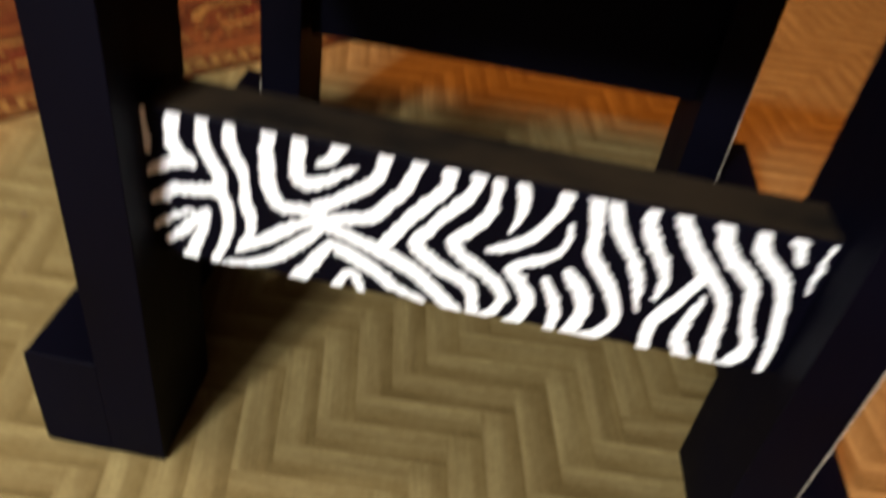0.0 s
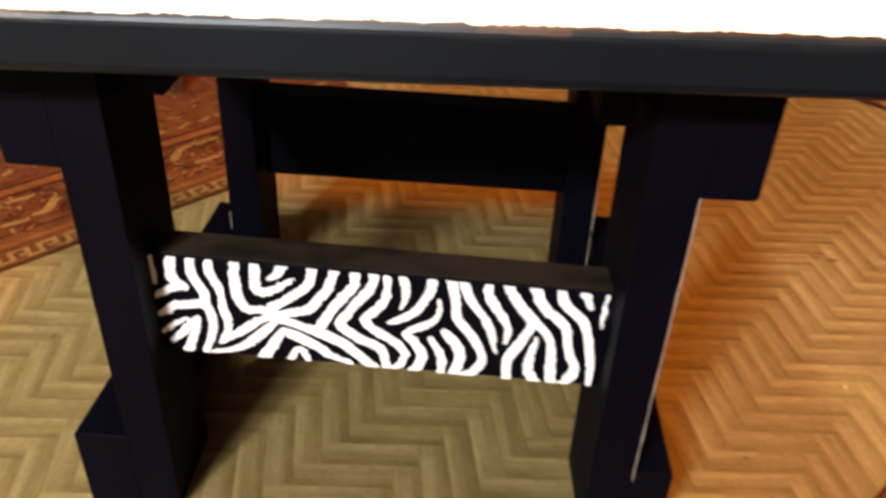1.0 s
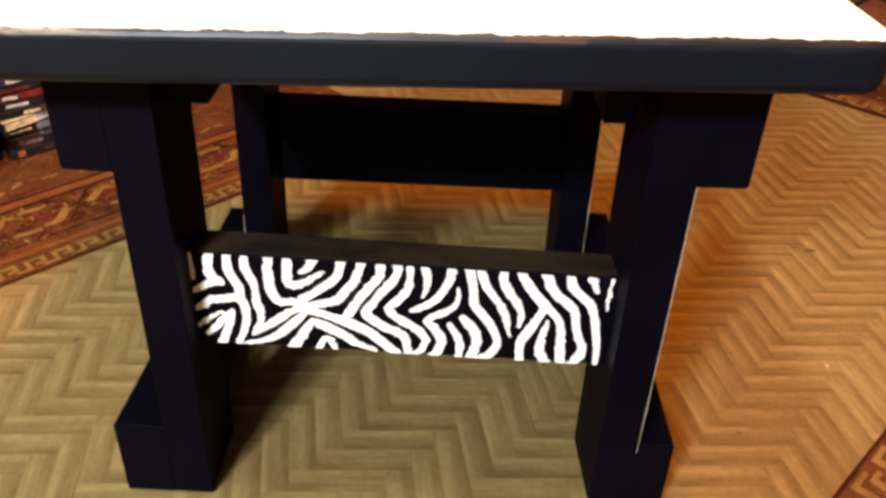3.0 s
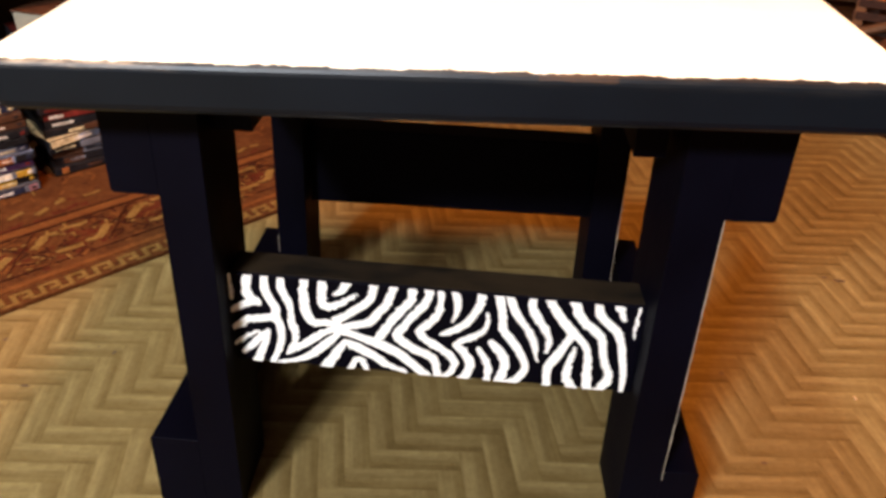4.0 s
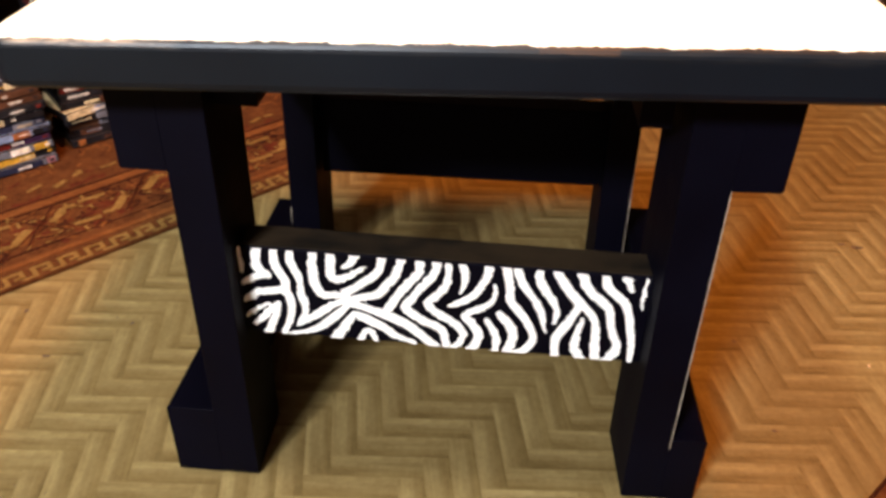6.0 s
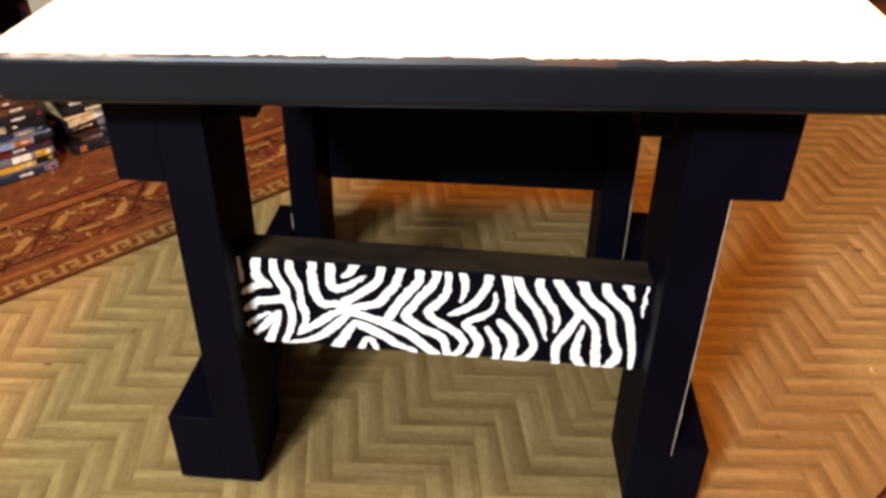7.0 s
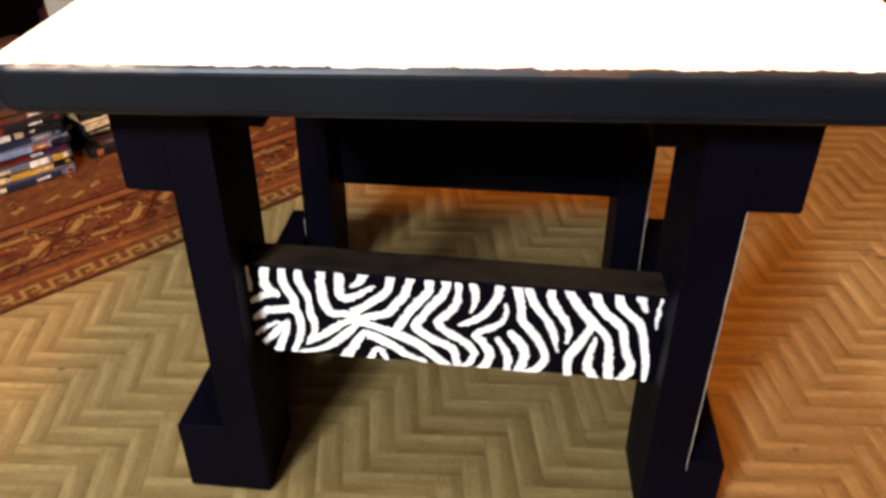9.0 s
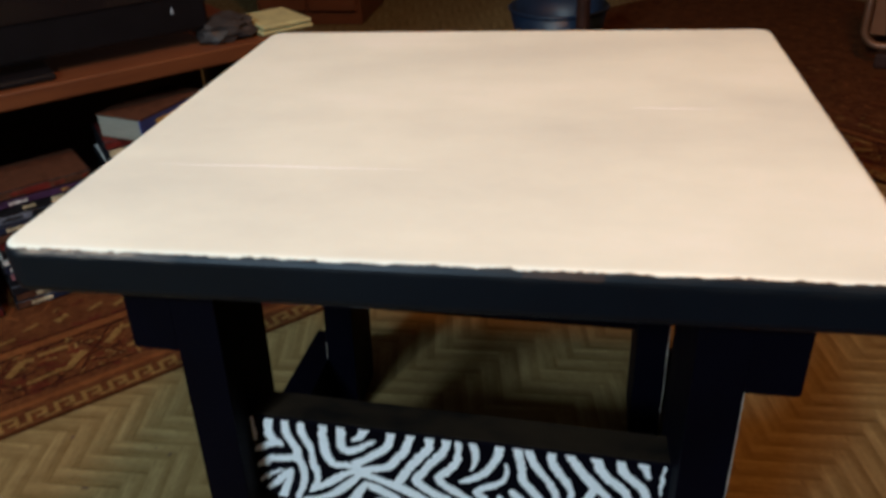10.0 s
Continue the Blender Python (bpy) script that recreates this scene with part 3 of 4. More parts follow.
    for name, mat, count in (("dark_fleck_weave", MAROON, 520), ("pale_fleck_weave", TAN, 330), ("orange_fleck_weave", ORANGE, 420)):
        flecks = bmesh.new()
        for k in range(count):
            a = Vector((rng.uniform(u0 + 0.02, u1 - 0.03), rng.choice((rng.uniform(0.07, 0.19), rng.uniform(0.07, 0.19), rng.uniform(0.25, min(depth, 0.6))))))
            way = rng.choice((Vector((1, 0)), Vector((0, 1)), Vector((0.8, 0.6)), Vector((-0.8, 0.6))))
            dash(flecks, a, a + way * rng.uniform(0.007, 0.024), rng.uniform(0.003, 0.0065), z - 0.0006 + 0.000001 * k)
        tagged(part(name, flecks, mat, ob), kind="stuff")
    patches = bmesh.new()
    for k in range(int((u1 - u0) * 130)):
        a = Vector((rng.uniform(u0 + 0.03, u1 - 0.06), rng.choice((rng.uniform(0.075, 0.185), rng.uniform(0.075, 0.185), rng.uniform(0.212, 0.245), rng.uniform(0.26, min(depth, 0.8) - 0.03)))))
        way = rng.choice((Vector((1, 0)), Vector((0.9, 0.44)), Vector((0.9, -0.44))))
        dash(patches, a, a + way * rng.uniform(0.010, 0.034), rng.uniform(0.006, 0.013), z - 0.0009 + 0.0000005 * k)
    tagged(part("brick_patch_weave", patches, BRICK, ob), kind="stuff")
    dots = bmesh.new()
    u = u0 + 0.02
    while u < u1 - 0.03:
        a = Vector((u, 0.262 + rng.uniform(-0.012, 0.014)))
        dash(dots, a, a + Vector((rng.uniform(0.012, 0.034), rng.uniform(-0.004, 0.016))), rng.uniform(0.006, 0.015), z)
        u += rng.uniform(0.036, 0.062)
    tagged(part("motif_band", dots, TAN, ob), kind="stuff")
    field = bmesh.new()
    for j in range(int((depth - 0.30) / 0.09)):
        u = u0 + 0.05 + (j % 2) * 0.06
        while u < u1 - 0.08:
            s = rng.uniform(0.6, 1.2)
            ring = [Vector((u + 0.034 * s * math.cos(t), 0.34 + j * 0.09 + 0.026 * s * math.sin(t))) for t in [k2 * math.pi / 3 for k2 in range(6)]]
            for p, q in zip(ring, ring[1:] + ring[:1]):
                if rng.random() < 0.7:
                    dash(field, p.lerp(q, rng.uniform(0, 0.3)), p.lerp(q, rng.uniform(0.7, 1.1)), rng.uniform(0.004, 0.010), z)
            u += 0.12
    tagged(part("field_pattern", field, ORANGE, ob), kind="stuff")
    return ob


rug("patterned_rug", "rust-red patterned wool rug with tan hooks, beneath the video cases",
    pose(0, 0, 0, 0, 0, 45) @ Matrix.Translation((0, 0.686, 0)), -1.25, 0.62, 0.95, 3, RUST, (0.003, 0.041, 0.029), 0.191)
rug("patterned_rug", "rust-red patterned wool rug with a dark binding on bare floor",
    pose(0, 0, 0, 0, 0, 225) @ Matrix.Translation((0, 0.318, 0)), -1.05, 0.9, 1.0, 5, MAROON)
rug("patterned_rug", "rust-red patterned wool rug beside a rumpled blanket",
    pose(0, 0, 0, 0, 0, -45) @ Matrix.Translation((0, 1.425, 0)), -1.9, 1.05, 1.5, 8, MAROON)


# ---- the television stand and what is under and on it, along the rug ----
ALONG = pose(0, 0, 0, 0, 0, 45)


def at_stand(u, v, z, turn=0.0):
    return ALONG @ pose(u, v, z, 0, 0, turn)


def tv_stand():
    ob = thing("tv_stand", "low orange-brown wooden television stand with an open lower shelf", "tv stand", m=at_stand(-0.45, 1.062, 0))
    part("top_board", block((-0.85, 0.0, 0.366), (0.80, 0.42, 0.396), 0.003), STAND_WOOD, ob)
    for u in (-0.83, 0.77):
        part("side_panel", block((u - 0.012, 0.03, 0.0), (u + 0.012, 0.41, 0.3655), 0.002), DARK_WOOD, ob)
    part("back_panel", block((-0.81, 0.395, 0.0), (0.75, 0.405, 0.3655), 0.001), DARK_WOOD, ob)


tv_stand()


def television():
    ob = thing("television", "switched-off black flat television on the wooden stand", "television", m=at_stand(-0.31, 1.135, 0.397))
    part("base", block((-0.24, -0.055, 0.0), (0.24, 0.12, 0.012), 0.004), PLASTIC, ob)
    part("neck", block((-0.09, -0.01, 0.0125), (0.09, 0.03, 0.035), 0.004), PLASTIC, ob)
    part("housing", block((-0.54, -0.022, 0.028), (0.54, 0.04, 0.65), 0.008), PLASTIC, ob)
    part("screen", block((-0.51, -0.0250, 0.098), (0.51, -0.0225, 0.62), 0.0005), SCREEN, ob, "dark glossy screen")
    part("standby_light", block((0.4705, -0.0246, 0.070), (0.4722, -0.0226, 0.077), 0.0003), LED, ob, "small pale standby light")


PLASTIC = plain("black_plastic", (0.0045, 0.0038, 0.0048), 0.4, 0.2, 30, gloss=0.2)
SCREEN = plain("dark_screen", (0.0091, 0.0065, 0.0065), 0.12, 0.1, 4, 0.0)
_led = Nodes("standby_glow")
_led.bsdf.inputs["Emission Color"].default_value = (0.8, 0.8, 1.0, 1)
_led.bsdf.inputs["Emission Strength"].default_value = 0.6
LED = _led.mat
television()

COVERS = [plain("case_%s" % n, c, 0.32, 0.5, 75, 0.05, gloss=0.25) for n, c in (
    ("black", (0.0078, 0.0078, 0.0104)), ("navy", (0.012, 0.015, 0.034)), ("red", (0.085, 0.012, 0.010)), ("cream", (0.40, 0.34, 0.22)),
    ("yellow", (0.34, 0.20, 0.025)), ("slate", (0.085, 0.092, 0.12)), ("brown", (0.055, 0.024, 0.014)), ("white", (0.46, 0.44, 0.42)), ("orange", (0.17, 0.06, 0.018)), ("teal", (0.03, 0.055, 0.062)), ("pink", (0.20, 0.09, 0.11)), ("purple", (0.035, 0.016, 0.045)), ("sky", (0.12, 0.16, 0.27)))]


def video_case(m, cover, second, seed, where, bands=()):
    """A plastic case lying flat, its printed spine towards the room."""
    rng = random.Random(seed)
    tint = ("black", "navy blue", "red", "cream", "yellow", "slate blue", "brown", "white", "orange", "teal", "pink", "purple", "light blue")[cover]
    ob = thing("video_case", "%s video case lying flat in %s" % (tint, where), "video case", "stacked video cases", m)
    part("shell", block((-0.095, 0.0, 0.0), (0.095, 0.135, 0.0146), 0.0016), COVERS[0], ob, "black plastic shell")
    part("spine_sleeve", block((-0.092, -0.0010, 0.0012), (0.092, 0.0012, 0.0134), 0.0004), COVERS[cover], ob, "%s printed spine" % tint)
    part("front_sleeve", block((-0.092, 0.003, 0.0143), (0.092, 0.131, 0.0152), 0.0002), COVERS[cover], ob)
    for a, b, tone in bands:
        part("spine_panel", block((-0.092 + 0.184 * a, -0.0014, 0.0013), (-0.092 + 0.184 * b, -0.0006, 0.0133), 0.0002), COVERS[tone], ob)
    if not bands and rng.random() < 0.7:
        c = rng.uniform(-0.06, 0.05)
        part("banner", block((c, -0.0014, 0.0013), (c + rng.uniform(0.02, 0.045), -0.0006, 0.0133), 0.0002), COVERS[second], ob)
    for u, count, size in ((rng.uniform(-0.086, -0.03), rng.randint(5, 11), rng.uniform(0.7, 1.2)), (rng.uniform(0.02, 0.05), rng.randint(3, 7), rng.uniform(0.4, 0.8))):
        ink = COVERS[rng.choice((3, 7, 4, 3, 7, second))]
        z = rng.uniform(0.0062, 0.0080)
        for k in range(count):
            w, h = rng.uniform(0.0028, 0.0046) * size, rng.uniform(0.0024, 0.0036) * size
            part("title_bar", block((u, -0.0019, z - h), (u + w, -0.0010, z + h), 0), ink, ob)
            u += w + 0.0011
            if u > 0.086:
                break
    part("emblem", block((0.078, -0.0019, 0.0045), (0.0862, -0.0010, 0.0100), 0.0003), COVERS[second], ob)
    return ob


def stack(u, v, count, seed, where, turn=0.0, first=0.0085, spines=(), askew=None):
    rng = random.Random(seed)
    z = first
    for k in range(count):
        cover = rng.choice((0, 0, 1, 2, 3, 4, 5, 5, 6, 7, 8, 9, 0, 1))
        second = rng.randrange(10)
        bands = ()
        if k < len(spines):
            cover, second, *bands = spines[k]
        extra = (askew or {}).get(k, 0.0)
        video_case(at_stand(u + rng.uniform(-0.004, 0.004), v + rng.uniform(-0.004, 0.005), z, turn + extra + rng.uniform(-1.6, 1.6)), cover, second, seed * 100 + k, where, bands)
        z += 0.01535
    return z


stack(-0.158, 1.036, 15, 4, "a tall stack", spines=(
    (5, 0, (0.0, 0.25, 6), (0.30, 0.86, 1), (0.9, 0.98, 10)), (0, 4, (0.0, 0.24, 6), (0.28, 0.80, 4), (0.34, 0.40, 0)),
    (5, 7, (0.0, 0.24, 0), (0.60, 0.78, 7), (0.82, 0.96, 4)), (0, 2, (0.26, 0.62, 2), (0.64, 1.0, 11)),
    (12, 1, (0.0, 0.16, 10), (0.64, 0.80, 8), (0.82, 1.0, 0)), (1, 5, (0.7, 0.9, 5)), (7, 0, (0.52, 1.0, 0), (0.56, 0.64, 3)),
    (0, 2), (2, 0, (0.5, 1.0, 6)), (6, 0), (1, 3), (5, 0), (0, 3), (11, 7), (6, 2)))
TOP_B = stack(0.066, 1.062, 17, 9, "a stack beside a gap", turn=-4, askew={4: 13.0, 3: 5.0, 7: -4.0}, spines=(
    (0, 6, (0.05, 0.12, 8)), (0, 5, (0.1, 0.3, 6)), (6, 0, (0.3, 0.6, 5)), (5, 0, (0.0, 0.3, 0)), (3, 5, (0.30, 0.62, 12), (0.36, 0.56, 5)),
    (0, 6), (0, 1), (2, 0), (0, 2)))
stack(-0.372, 1.030, 18, 15, "a leaning stack", turn=3)


def thick_book(m, label, cover_mat, spine_mat, size):
    ob = thing("thick_book", label, "book", m=m)
    w, d, h = size
    part("page_block", block((-w / 2 + 0.001, 0.004, 0.003), (w / 2 - 0.001, d - 0.004, h - 0.003), 0.001), PAGES, ob, "greyish paper block")
    part("cover", block((-w / 2, 0.0, 0.0), (w / 2, d, 0.0028), 0.0006, block((-w / 2, 0.0, h - 0.0028), (w / 2, d, h), 0.0006)), cover_mat, ob)
    part("spine", block((-w / 2, 0.0005, 0.0029), (w / 2, 0.0038, h - 0.0029), 0.0004), spine_mat, ob)
    part("spine_label", block((-w * 0.28, -0.0008, h * 0.3), (w * 0.05, 0.0006, h * 0.72), 0.0002), COVERS[4], ob, "yellowish spine label")


BLUE = plain("blue_plastic", (0.008, 0.018, 0.045), 0.45, 0.2, 20)
BOOK_BLUE = plain("blue_book_cloth", (0.022, 0.036, 0.170), 0.6, 0.25, 60)
PAGES = plain("book_pages", (0.19, 0.18, 0.15), 0.85, 0.15, 200, 0.3, 0, (0.2, 0.2, 4))
thick_book(at_stand(0.110, 1.052, TOP_B + 0.0004, 30), "thick brown book with blue spine lying on the video cases", COVERS[6], BOOK_BLUE, (0.18, 0.11, 0.046))
thick_book(at_stand(-0.19, 1.20, 0.009, 5), "thick red book lying behind the video cases", COVERS[2], COVERS[2], (0.22, 0.13, 0.05))


# ---- things on the stand's far end and across the room ----
CLOTH = plain("yellowish_cloth", (0.273, 0.247, 0.1105), 0.9, 0.2, 40, 0.4)
GREYBAG = plain("grey_film", (0.025, 0.021, 0.021), 0.5, 0.4, 18, 0.4, gloss=0.2)
BRONZE = plain("bronze_metal", (0.11, 0.055, 0.028), 0.45, 0.3, 40, 0.1, 0.35)
SLAT = plain("dark_slat", (0.026, 0.012, 0.009), 0.6, 0.4, 40, gloss=0.15)
BLANKET = wool("brown_blanket", (0.070, 0.028, 0.015), (0.125, 0.055, 0.030))
CARTON = plain("brown_card", (0.115, 0.05, 0.02), 0.85, 0.2, 14)


def lump(size, seed, rough=0.35, rounds=3):
    """A crumpled rounded body sitting on z = 0."""
    bm = bmesh.new()
    bmesh.ops.create_icosphere(bm, subdivisions=rounds, radius=1.0)
    for v in bm.verts:
        d = 1 + rough * noise.noise(v.co * 2.1 + Vector((seed, 0, 0))) + 0.4 * rough * noise.noise(v.co * 5 + Vector((0, seed, 0)))
        v.co = Vector((v.co.x * size[0] * d, v.co.y * size[1] * d, max(0.0, (v.co.z * d + 0.55) * size[2] / 1.55)))
    return bm


def folded_cloth():
    ob = thing("folded_cloth", "folded yellowish cloth on the end of the wooden stand", "cloth", m=at_stand(0.375, 1.15, 0.3965))
    for k in range(2):
        part("fold", block((-0.055 + 0.004 * k, -0.07, 0.010 * k), (0.06 - 0.003 * k, 0.07, 0.010 * k + 0.0095), 0.0045, None, None, 3), CLOTH, ob)


folded_cloth()
bag = tagged(part("plastic_bag", lump((0.062, 0.05, 0.046), 4.0, 0.30), GREYBAG), "crumpled greyish plastic bag on the wooden stand", "bag")
bag.matrix_basis = at_stand(0.265, 1.135, 0.3965)


def wooden_cabinet():
    ob = thing("wooden_cabinet", "reddish-brown wooden cabinet standing against the dark wall", "cabinet", m=pose(-1.02, 2.62, 0, 0, 0, 0))
    part("carcass", block((-0.22, 0.0, 0.0), (0.22, 0.36, 1.15), 0.004), STAND_WOOD, ob)
    for x in (-0.105, 0.105):
        door = part("door", block((x - 0.098, -0.018, 0.06), (x + 0.098, -0.0005, 1.10), 0.003), STAND_WOOD, ob)
        part("knob", tube([(x * 0.2, -0.034, 0.6), (x * 0.2, -0.0185, 0.6)], 0.010), BRONZE, door)


wooden_cabinet()


def tub():
    ob = thing("plastic_tub", "blue plastic tub standing on the dim far rug", "tub", m=pose(0.0, 2.25, 0.0088))
    bm = bmesh.new()
    rings = []
    for r, z in ((0.135, 0.0), (0.150, 0.07), (0.165, 0.150), (0.160, 0.150), (0.146, 0.07), (0.131, 0.006)):
        rings.append([bm.verts.new((r * math.cos(a), r * math.sin(a), z)) for a in [2 * math.pi * k / 32 for k in range(32)]])
    for a, b in zip(rings, rings[1:]):
        for k in range(32):
            bm.faces.new((a[k], a[(k + 1) % 32], b[(k + 1) % 32], b[k]))
    bm.faces.new(rings[0][::-1])
    bm.faces.new(rings[-1])
    part("bowl", bm, BLUE, ob, smooth=True)
    part("rim", tube([(0.166 * math.cos(a), 0.166 * math.sin(a), 0.150) for a in [2 * math.pi * k / 32 for k in range(33)]], 0.006, None, 6), BLUE, ob, smooth=True)


tub()


def pole_lamp():
    ob = thing("floor_stand", "dark metal pole stand with a round foot", "stand", m=pose(0.085, 1.98, 0.0088))
    part("foot", tube([(0, 0, 0.0), (0, 0, 0.012)], 0.09, None, 24), SLAT, ob)
    part("pole", tube([(0, 0, 0.0125), (0, 0, 1.25)], 0.021, None, 14), SLAT, ob)
    part("collar", tube([(0, 0, 0.0126), (0, 0, 0.045)], 0.032, None, 16), SLAT, ob)


pole_lamp()


def heater():
    """A framed grille with rounded lower corners, standing on two feet."""
    ob = thing("space_heater", "bronze-framed space heater with a dark slatted grille", "heater", m=pose(1.13, 2.06, 0.0085, 0, 0, -24))
    w, h, r = 0.20, 0.52, 0.05
    pts = [(-w, 0, h)] + [(-w + r - r * math.cos(a), 0, 0.055 + r - r * math.sin(a)) for a in [radians(15 * k) for k in range(7)]]
    pts += [(w - r + r * math.sin(a), 0, 0.055 + r - r * math.cos(a)) for a in [radians(15 * k) for k in range(7)]] + [(w, 0, h), (-w, 0, h)]
    part("frame", tube(pts, 0.013, None, 8), BRONZE, ob, smooth=True)
    part("back_plate", block((-w + 0.012, 0.03, 0.08), (w - 0.012, 0.05, h - 0.01), 0.003), CARTON, ob)
    for k in range(15):
        part("slat", block((-w + 0.06, -0.004, 0.10 + 0.026 * k), (w - 0.03, 0.006, 0.113 + 0.026 * k), 0.002), SLAT, ob)
    for x in (-0.13, 0.13):
        part("foot", block((x - 0.02, -0.05, 0.0), (x + 0.02, 0.07, 0.042), 0.005), SLAT, ob)


heater()


def crate():
    """An open slatted crate with a slanting rail."""
    ob = thing("slatted_crate", "dark slatted crate with brown corner rails, on the rug", "crate", m=pose(1.34, 1.80, 0.0085, 0, 0, -30))
    for x in (-0.19, 0.19):
        for y in (-0.15, 0.15):
            part("corner_post", block((x - 0.014, y - 0.014, 0.0), (x + 0.014, y + 0.014, 0.36), 0.003), CARTON, ob)
    for k in range(9):
        z = 0.03 + 0.037 * k
        for y in (-0.169, 0.165):
            part("slat", block((-0.20, y, z), (0.20, y + 0.006, z + 0.022), 0.0015), SLAT, ob)
        for x in (-0.209, 0.205):
            part("slat", block((x, -0.155, z), (x + 0.004, 0.155, z + 0.022), 0.0015), SLAT, ob)
    part("handrail", tube([(-0.22, -0.186, 0.02), (0.22, -0.186, 0.20)], 0.014), BRONZE, ob, "slanting bronze rail")


crate()


def blanket():
    bm = bmesh.new()
    n = 40
    g = [[None] * (n + 1) for _ in range(n + 1)]
    for i in range(n + 1):
        for j in range(n + 1):
            x, y = -0.26 + 0.52 * i / n, -0.16 + 0.32 * j / n
            edge = max(0.0, min(1.0, 5.5 * min(i, j, n - i, n - j) / n))
            z = 0.006 + edge * (0.05 + 0.045 * noise.noise((x * 9, y * 12, 2.0)) + 0.03 * math.sin(y * 42 + 3 * noise.noise((x * 5, y * 5, 7.0))))
            g[i][j] = bm.verts.new((x + 0.03 * noise.noise((y * 6, x * 3, 1.0)), y + 0.03 * noise.noise((x * 6, y * 3, 5.0)), max(0.004, z)))
    for i in range(n):
        for j in range(n):
            bm.faces.new((g[i][j], g[i + 1][j], g[i + 1][j + 1], g[i][j + 1]))
    low = bmesh.ops.extrude_edge_only(bm, edges=[e for e in bm.edges if e.is_boundary])["geom"]
    for v in low:
        if isinstance(v, bmesh.types.BMVert):
            v.co.z = 0.0
    ob = part("blanket", bm, BLANKET, smooth=True)
    ob.matrix_basis = pose(1.30, 1.50, 0.0085, 0, 0, -35)
    return tagged(ob, "rumpled brown blanket lying on the patterned rug", "blanket")


blanket()


# ---- the floor boards: a herringbone of long and cross boards ----
# a board is K times as long as wide; the cross boards lean a little off square
LONG, CROSS, K = Vector((0.0310, 0.0013)), Vector((-0.0052, 0.0294)), 3.43
ORIGIN = Vector((-0.0778, 0.0673))


def board_mesh(name, na, nb):
    """A board na by nb widths, with a crowned face and sunk joints all round."""
    bm = bmesh.new()
    def ring(inset, z):
        ia, ib = inset / LONG.length, inset / CROSS.length
        return [bm.verts.new((*(LONG * a + CROSS * b), z)) for a, b in ((ia, ib), (na - ia, ib), (na - ia, nb - ib), (ia, nb - ib))]
    walls, top = [ring(0.0, -0.0016), ring(0.0, -0.00010)], [ring(0.0, -0.00010), ring(0.0028, -0.00003), ring(0.0070, 0.0)]
    for rings in (walls, top):
        for p, q in zip(rings, rings[1:]):
            for k in range(4):
                bm.faces.new((p[k], p[(k + 1) % 4], q[(k + 1) % 4], q[k]))
    bm.faces.new(top[-1])
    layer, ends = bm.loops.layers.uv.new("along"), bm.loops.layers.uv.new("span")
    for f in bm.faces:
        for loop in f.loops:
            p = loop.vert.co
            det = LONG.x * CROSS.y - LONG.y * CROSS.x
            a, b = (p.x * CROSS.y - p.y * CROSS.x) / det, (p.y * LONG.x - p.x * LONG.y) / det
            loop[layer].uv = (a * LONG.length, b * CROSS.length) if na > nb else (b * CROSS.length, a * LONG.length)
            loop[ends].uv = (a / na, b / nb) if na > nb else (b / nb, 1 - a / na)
    me = bpy.data.meshes.new(name)
    bm.to_mesh(me)
    bm.free()
    me.materials.append(FLOOR)
    for p in me.polygons:
        p.use_smooth = True
    return me


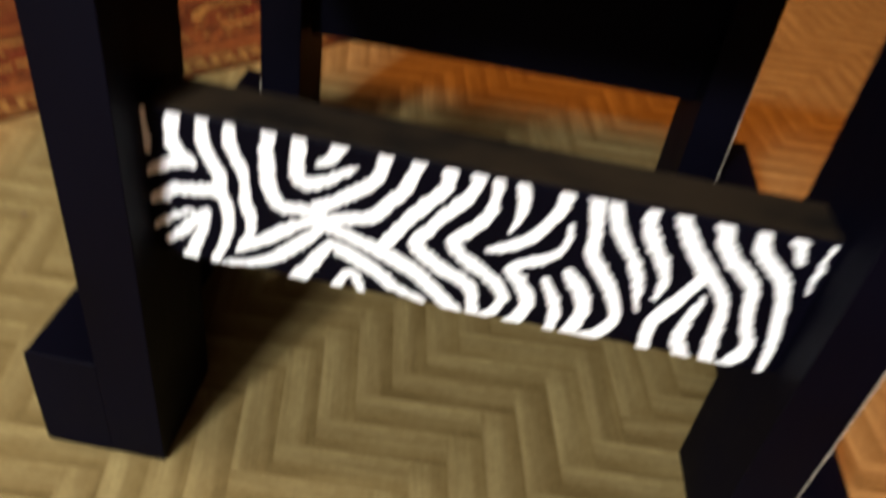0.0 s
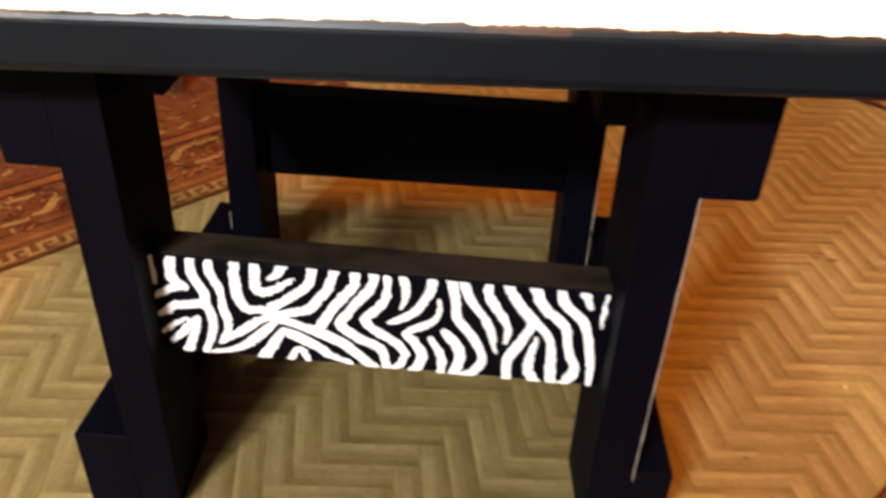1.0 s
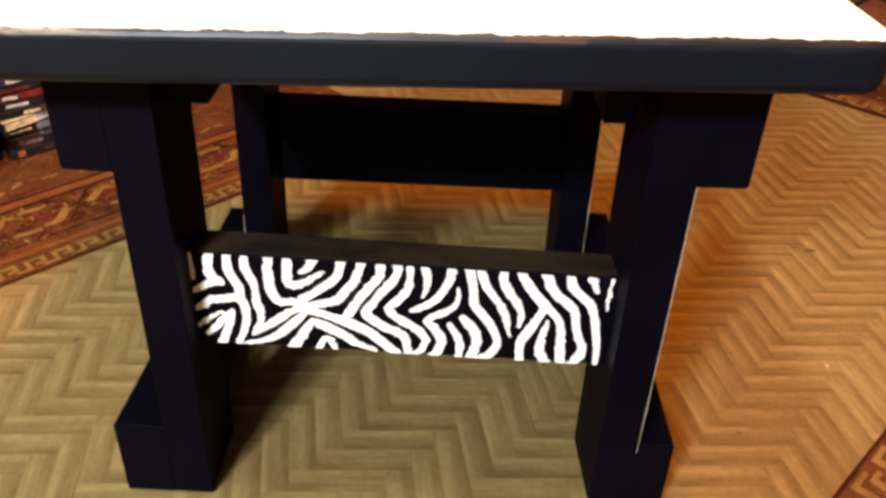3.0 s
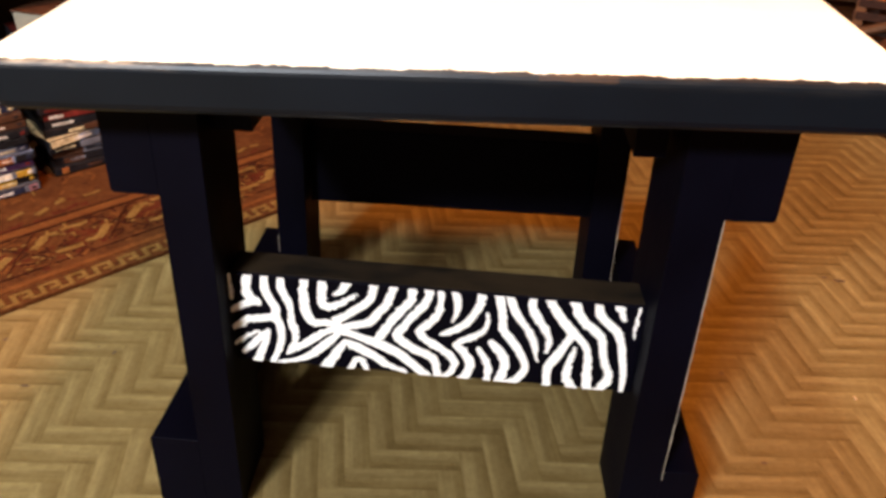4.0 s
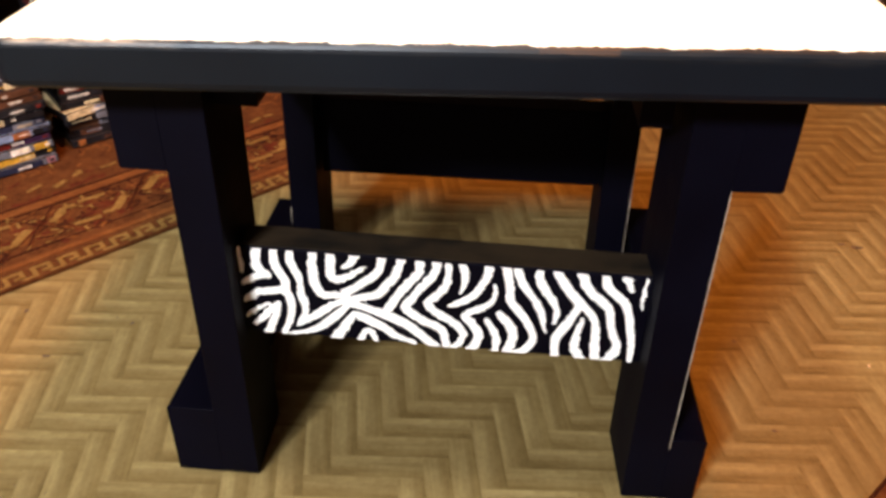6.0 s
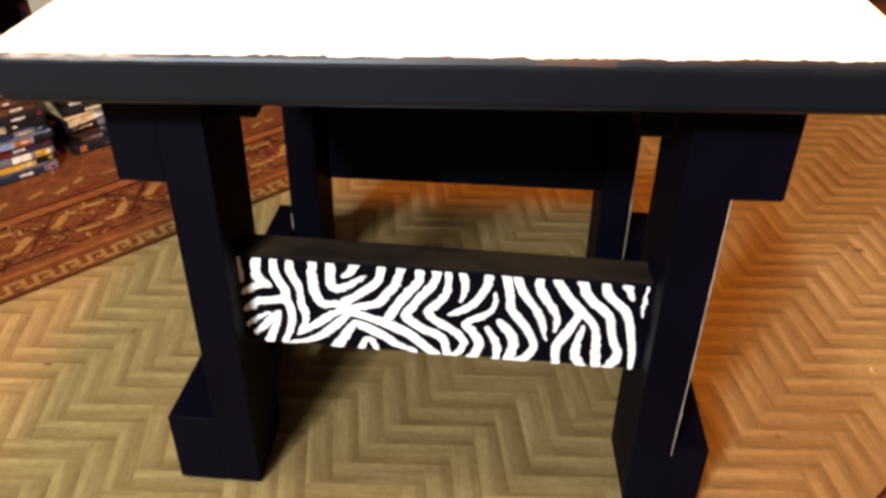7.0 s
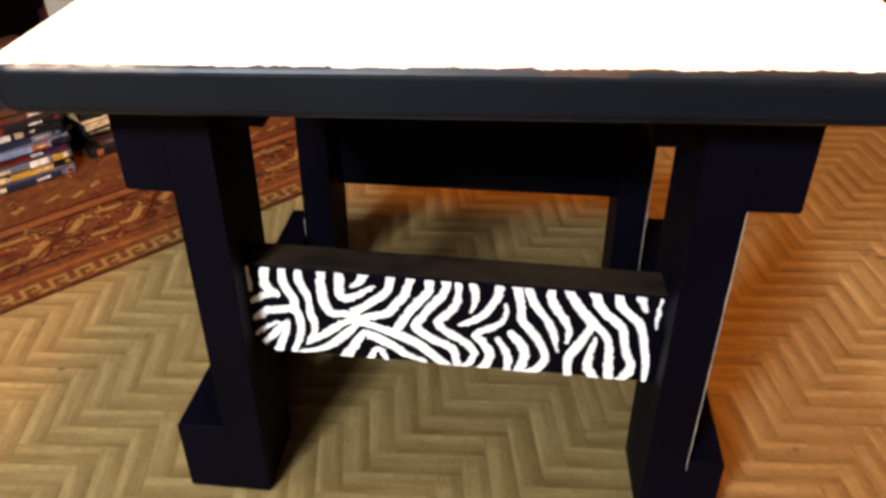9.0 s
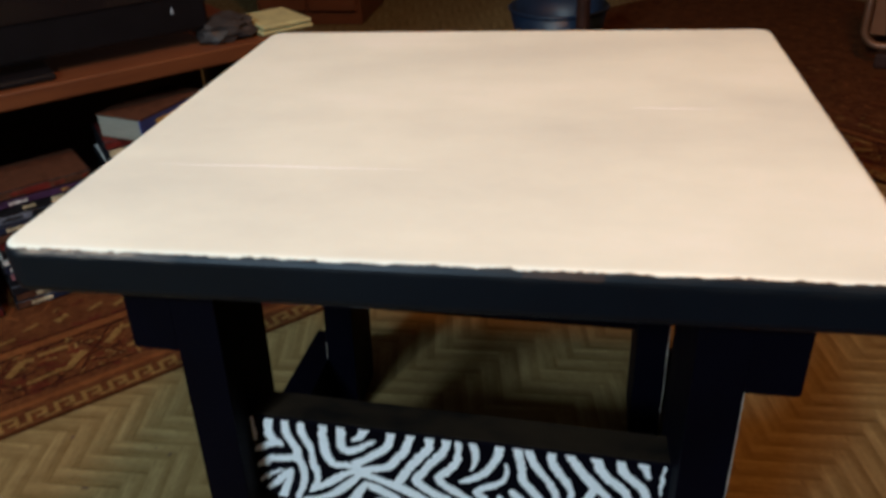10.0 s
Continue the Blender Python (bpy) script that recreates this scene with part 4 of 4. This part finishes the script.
def herringbone():
    """Boards that lie near the table are objects; the rest of the floor is one joined sheet of boards."""
    lie, stand = board_mesh("floor_board", K, 1), board_mesh("floor_board", 1, K)
    near, far = [], []
    for m in range(-34, 35):
        for i in range(-140, 150):
            for kind, a, w, h in ((lie, i, K, 1), (stand, i - 1, 1, K)):
                p = ORIGIN + LONG * (a + K * m) + CROSS * (i - K * m)
                c = p + LONG * w / 2 + CROSS * h / 2
                if not (-2.66 < c.x < 2.86 and -3.05 < c.y < 3.46):
                    continue
                v = (c.y - c.x) / math.sqrt(2)
                is_near = -0.62 < c.x < 0.68 and -0.10 < c.y < 0.72 and -0.32 < v < 0.69
                (near if is_near else far).append((kind, p.x, p.y))
    near.sort(key=lambda b: (b[1] - 0.05) ** 2 + (b[2] - 0.25) ** 2)
    far += near[300:]
    for kind, x, y in near[:300]:
        ob = new("floor_board", kind)
        ob.location, ob.parent = (x, y, 0), FLOOR_OB
    verts, faces = [], []
    shape = {k.name: ([tuple(v.co) for v in k.vertices], [tuple(p.vertices) for p in k.polygons]) for k in (lie, stand)}
    for kind, x, y in far:
        vs, fs = shape[kind.name]
        n = len(verts)
        verts += [(a + x, b + y, c) for a, b, c in vs]
        faces += [tuple(n + q for q in f) for f in fs]
    me = bpy.data.meshes.new("floor_boards_beyond")
    me.from_pydata(verts, [], faces)
    me.materials.append(FLOOR)
    for name in ("along", "span"):
        layer = me.uv_layers.new(name=name)
        spans = {k.name: [tuple(d.uv) for d in k.uv_layers[name].data] for k in (lie, stand)}
        layer.data.foreach_set("uv", [c for kind, _, _ in far for uv in spans[kind.name] for c in uv])
    for p in me.polygons:
        p.use_smooth = True
    ob = tagged(new("floor_boards_beyond", me), kind="stuff")
    ob.parent = FLOOR_OB


herringbone()

# dust, stains and a crumb on the floor
rng = random.Random(31)
dust = bmesh.new()
for k in range(70):
    x, y = rng.uniform(-0.75, 0.85), rng.uniform(-0.12, 0.75)
    if (y - x) / math.sqrt(2) > 0.67 or (y - x) / math.sqrt(2) < -0.30:
        continue
    size = rng.uniform(0.0006, 0.0016)
    ring = [dust.verts.new((x + size * rng.uniform(0.6, 1.3) * math.cos(a), y + size * rng.uniform(0.6, 1.6) * math.sin(a), 0.0006)) for a in [t * math.pi / 3 for t in range(6)]]
    dust.faces.new(ring)
tagged(part("floor_specks", dust, STAIN, FLOOR_OB), kind="stuff")
for k, (x, y, w, d) in enumerate(((0.377, 0.270, 0.0045, 0.0042), (0.621, 0.512, 0.012, 0.006), (0.600, 0.520, 0.008, 0.004), (-0.623, 0.262, 0.005, 0.005), (-0.460, 0.247, 0.0035, 0.006), (-0.549, 0.172, 0.009, 0.003), (0.390, 0.111, 0.006, 0.003))):
    part("stain", blot((w * 0.75, d * 0.75), k * 2.7, 0.0006, (x, y)), STAIN, FLOOR_OB, "small dark stain")
part("crumb", block((0.5405, 0.230, 0.0005), (0.5435, 0.2365, 0.0022), 0.0008), CRUMB, FLOOR_OB, "pale crumb")
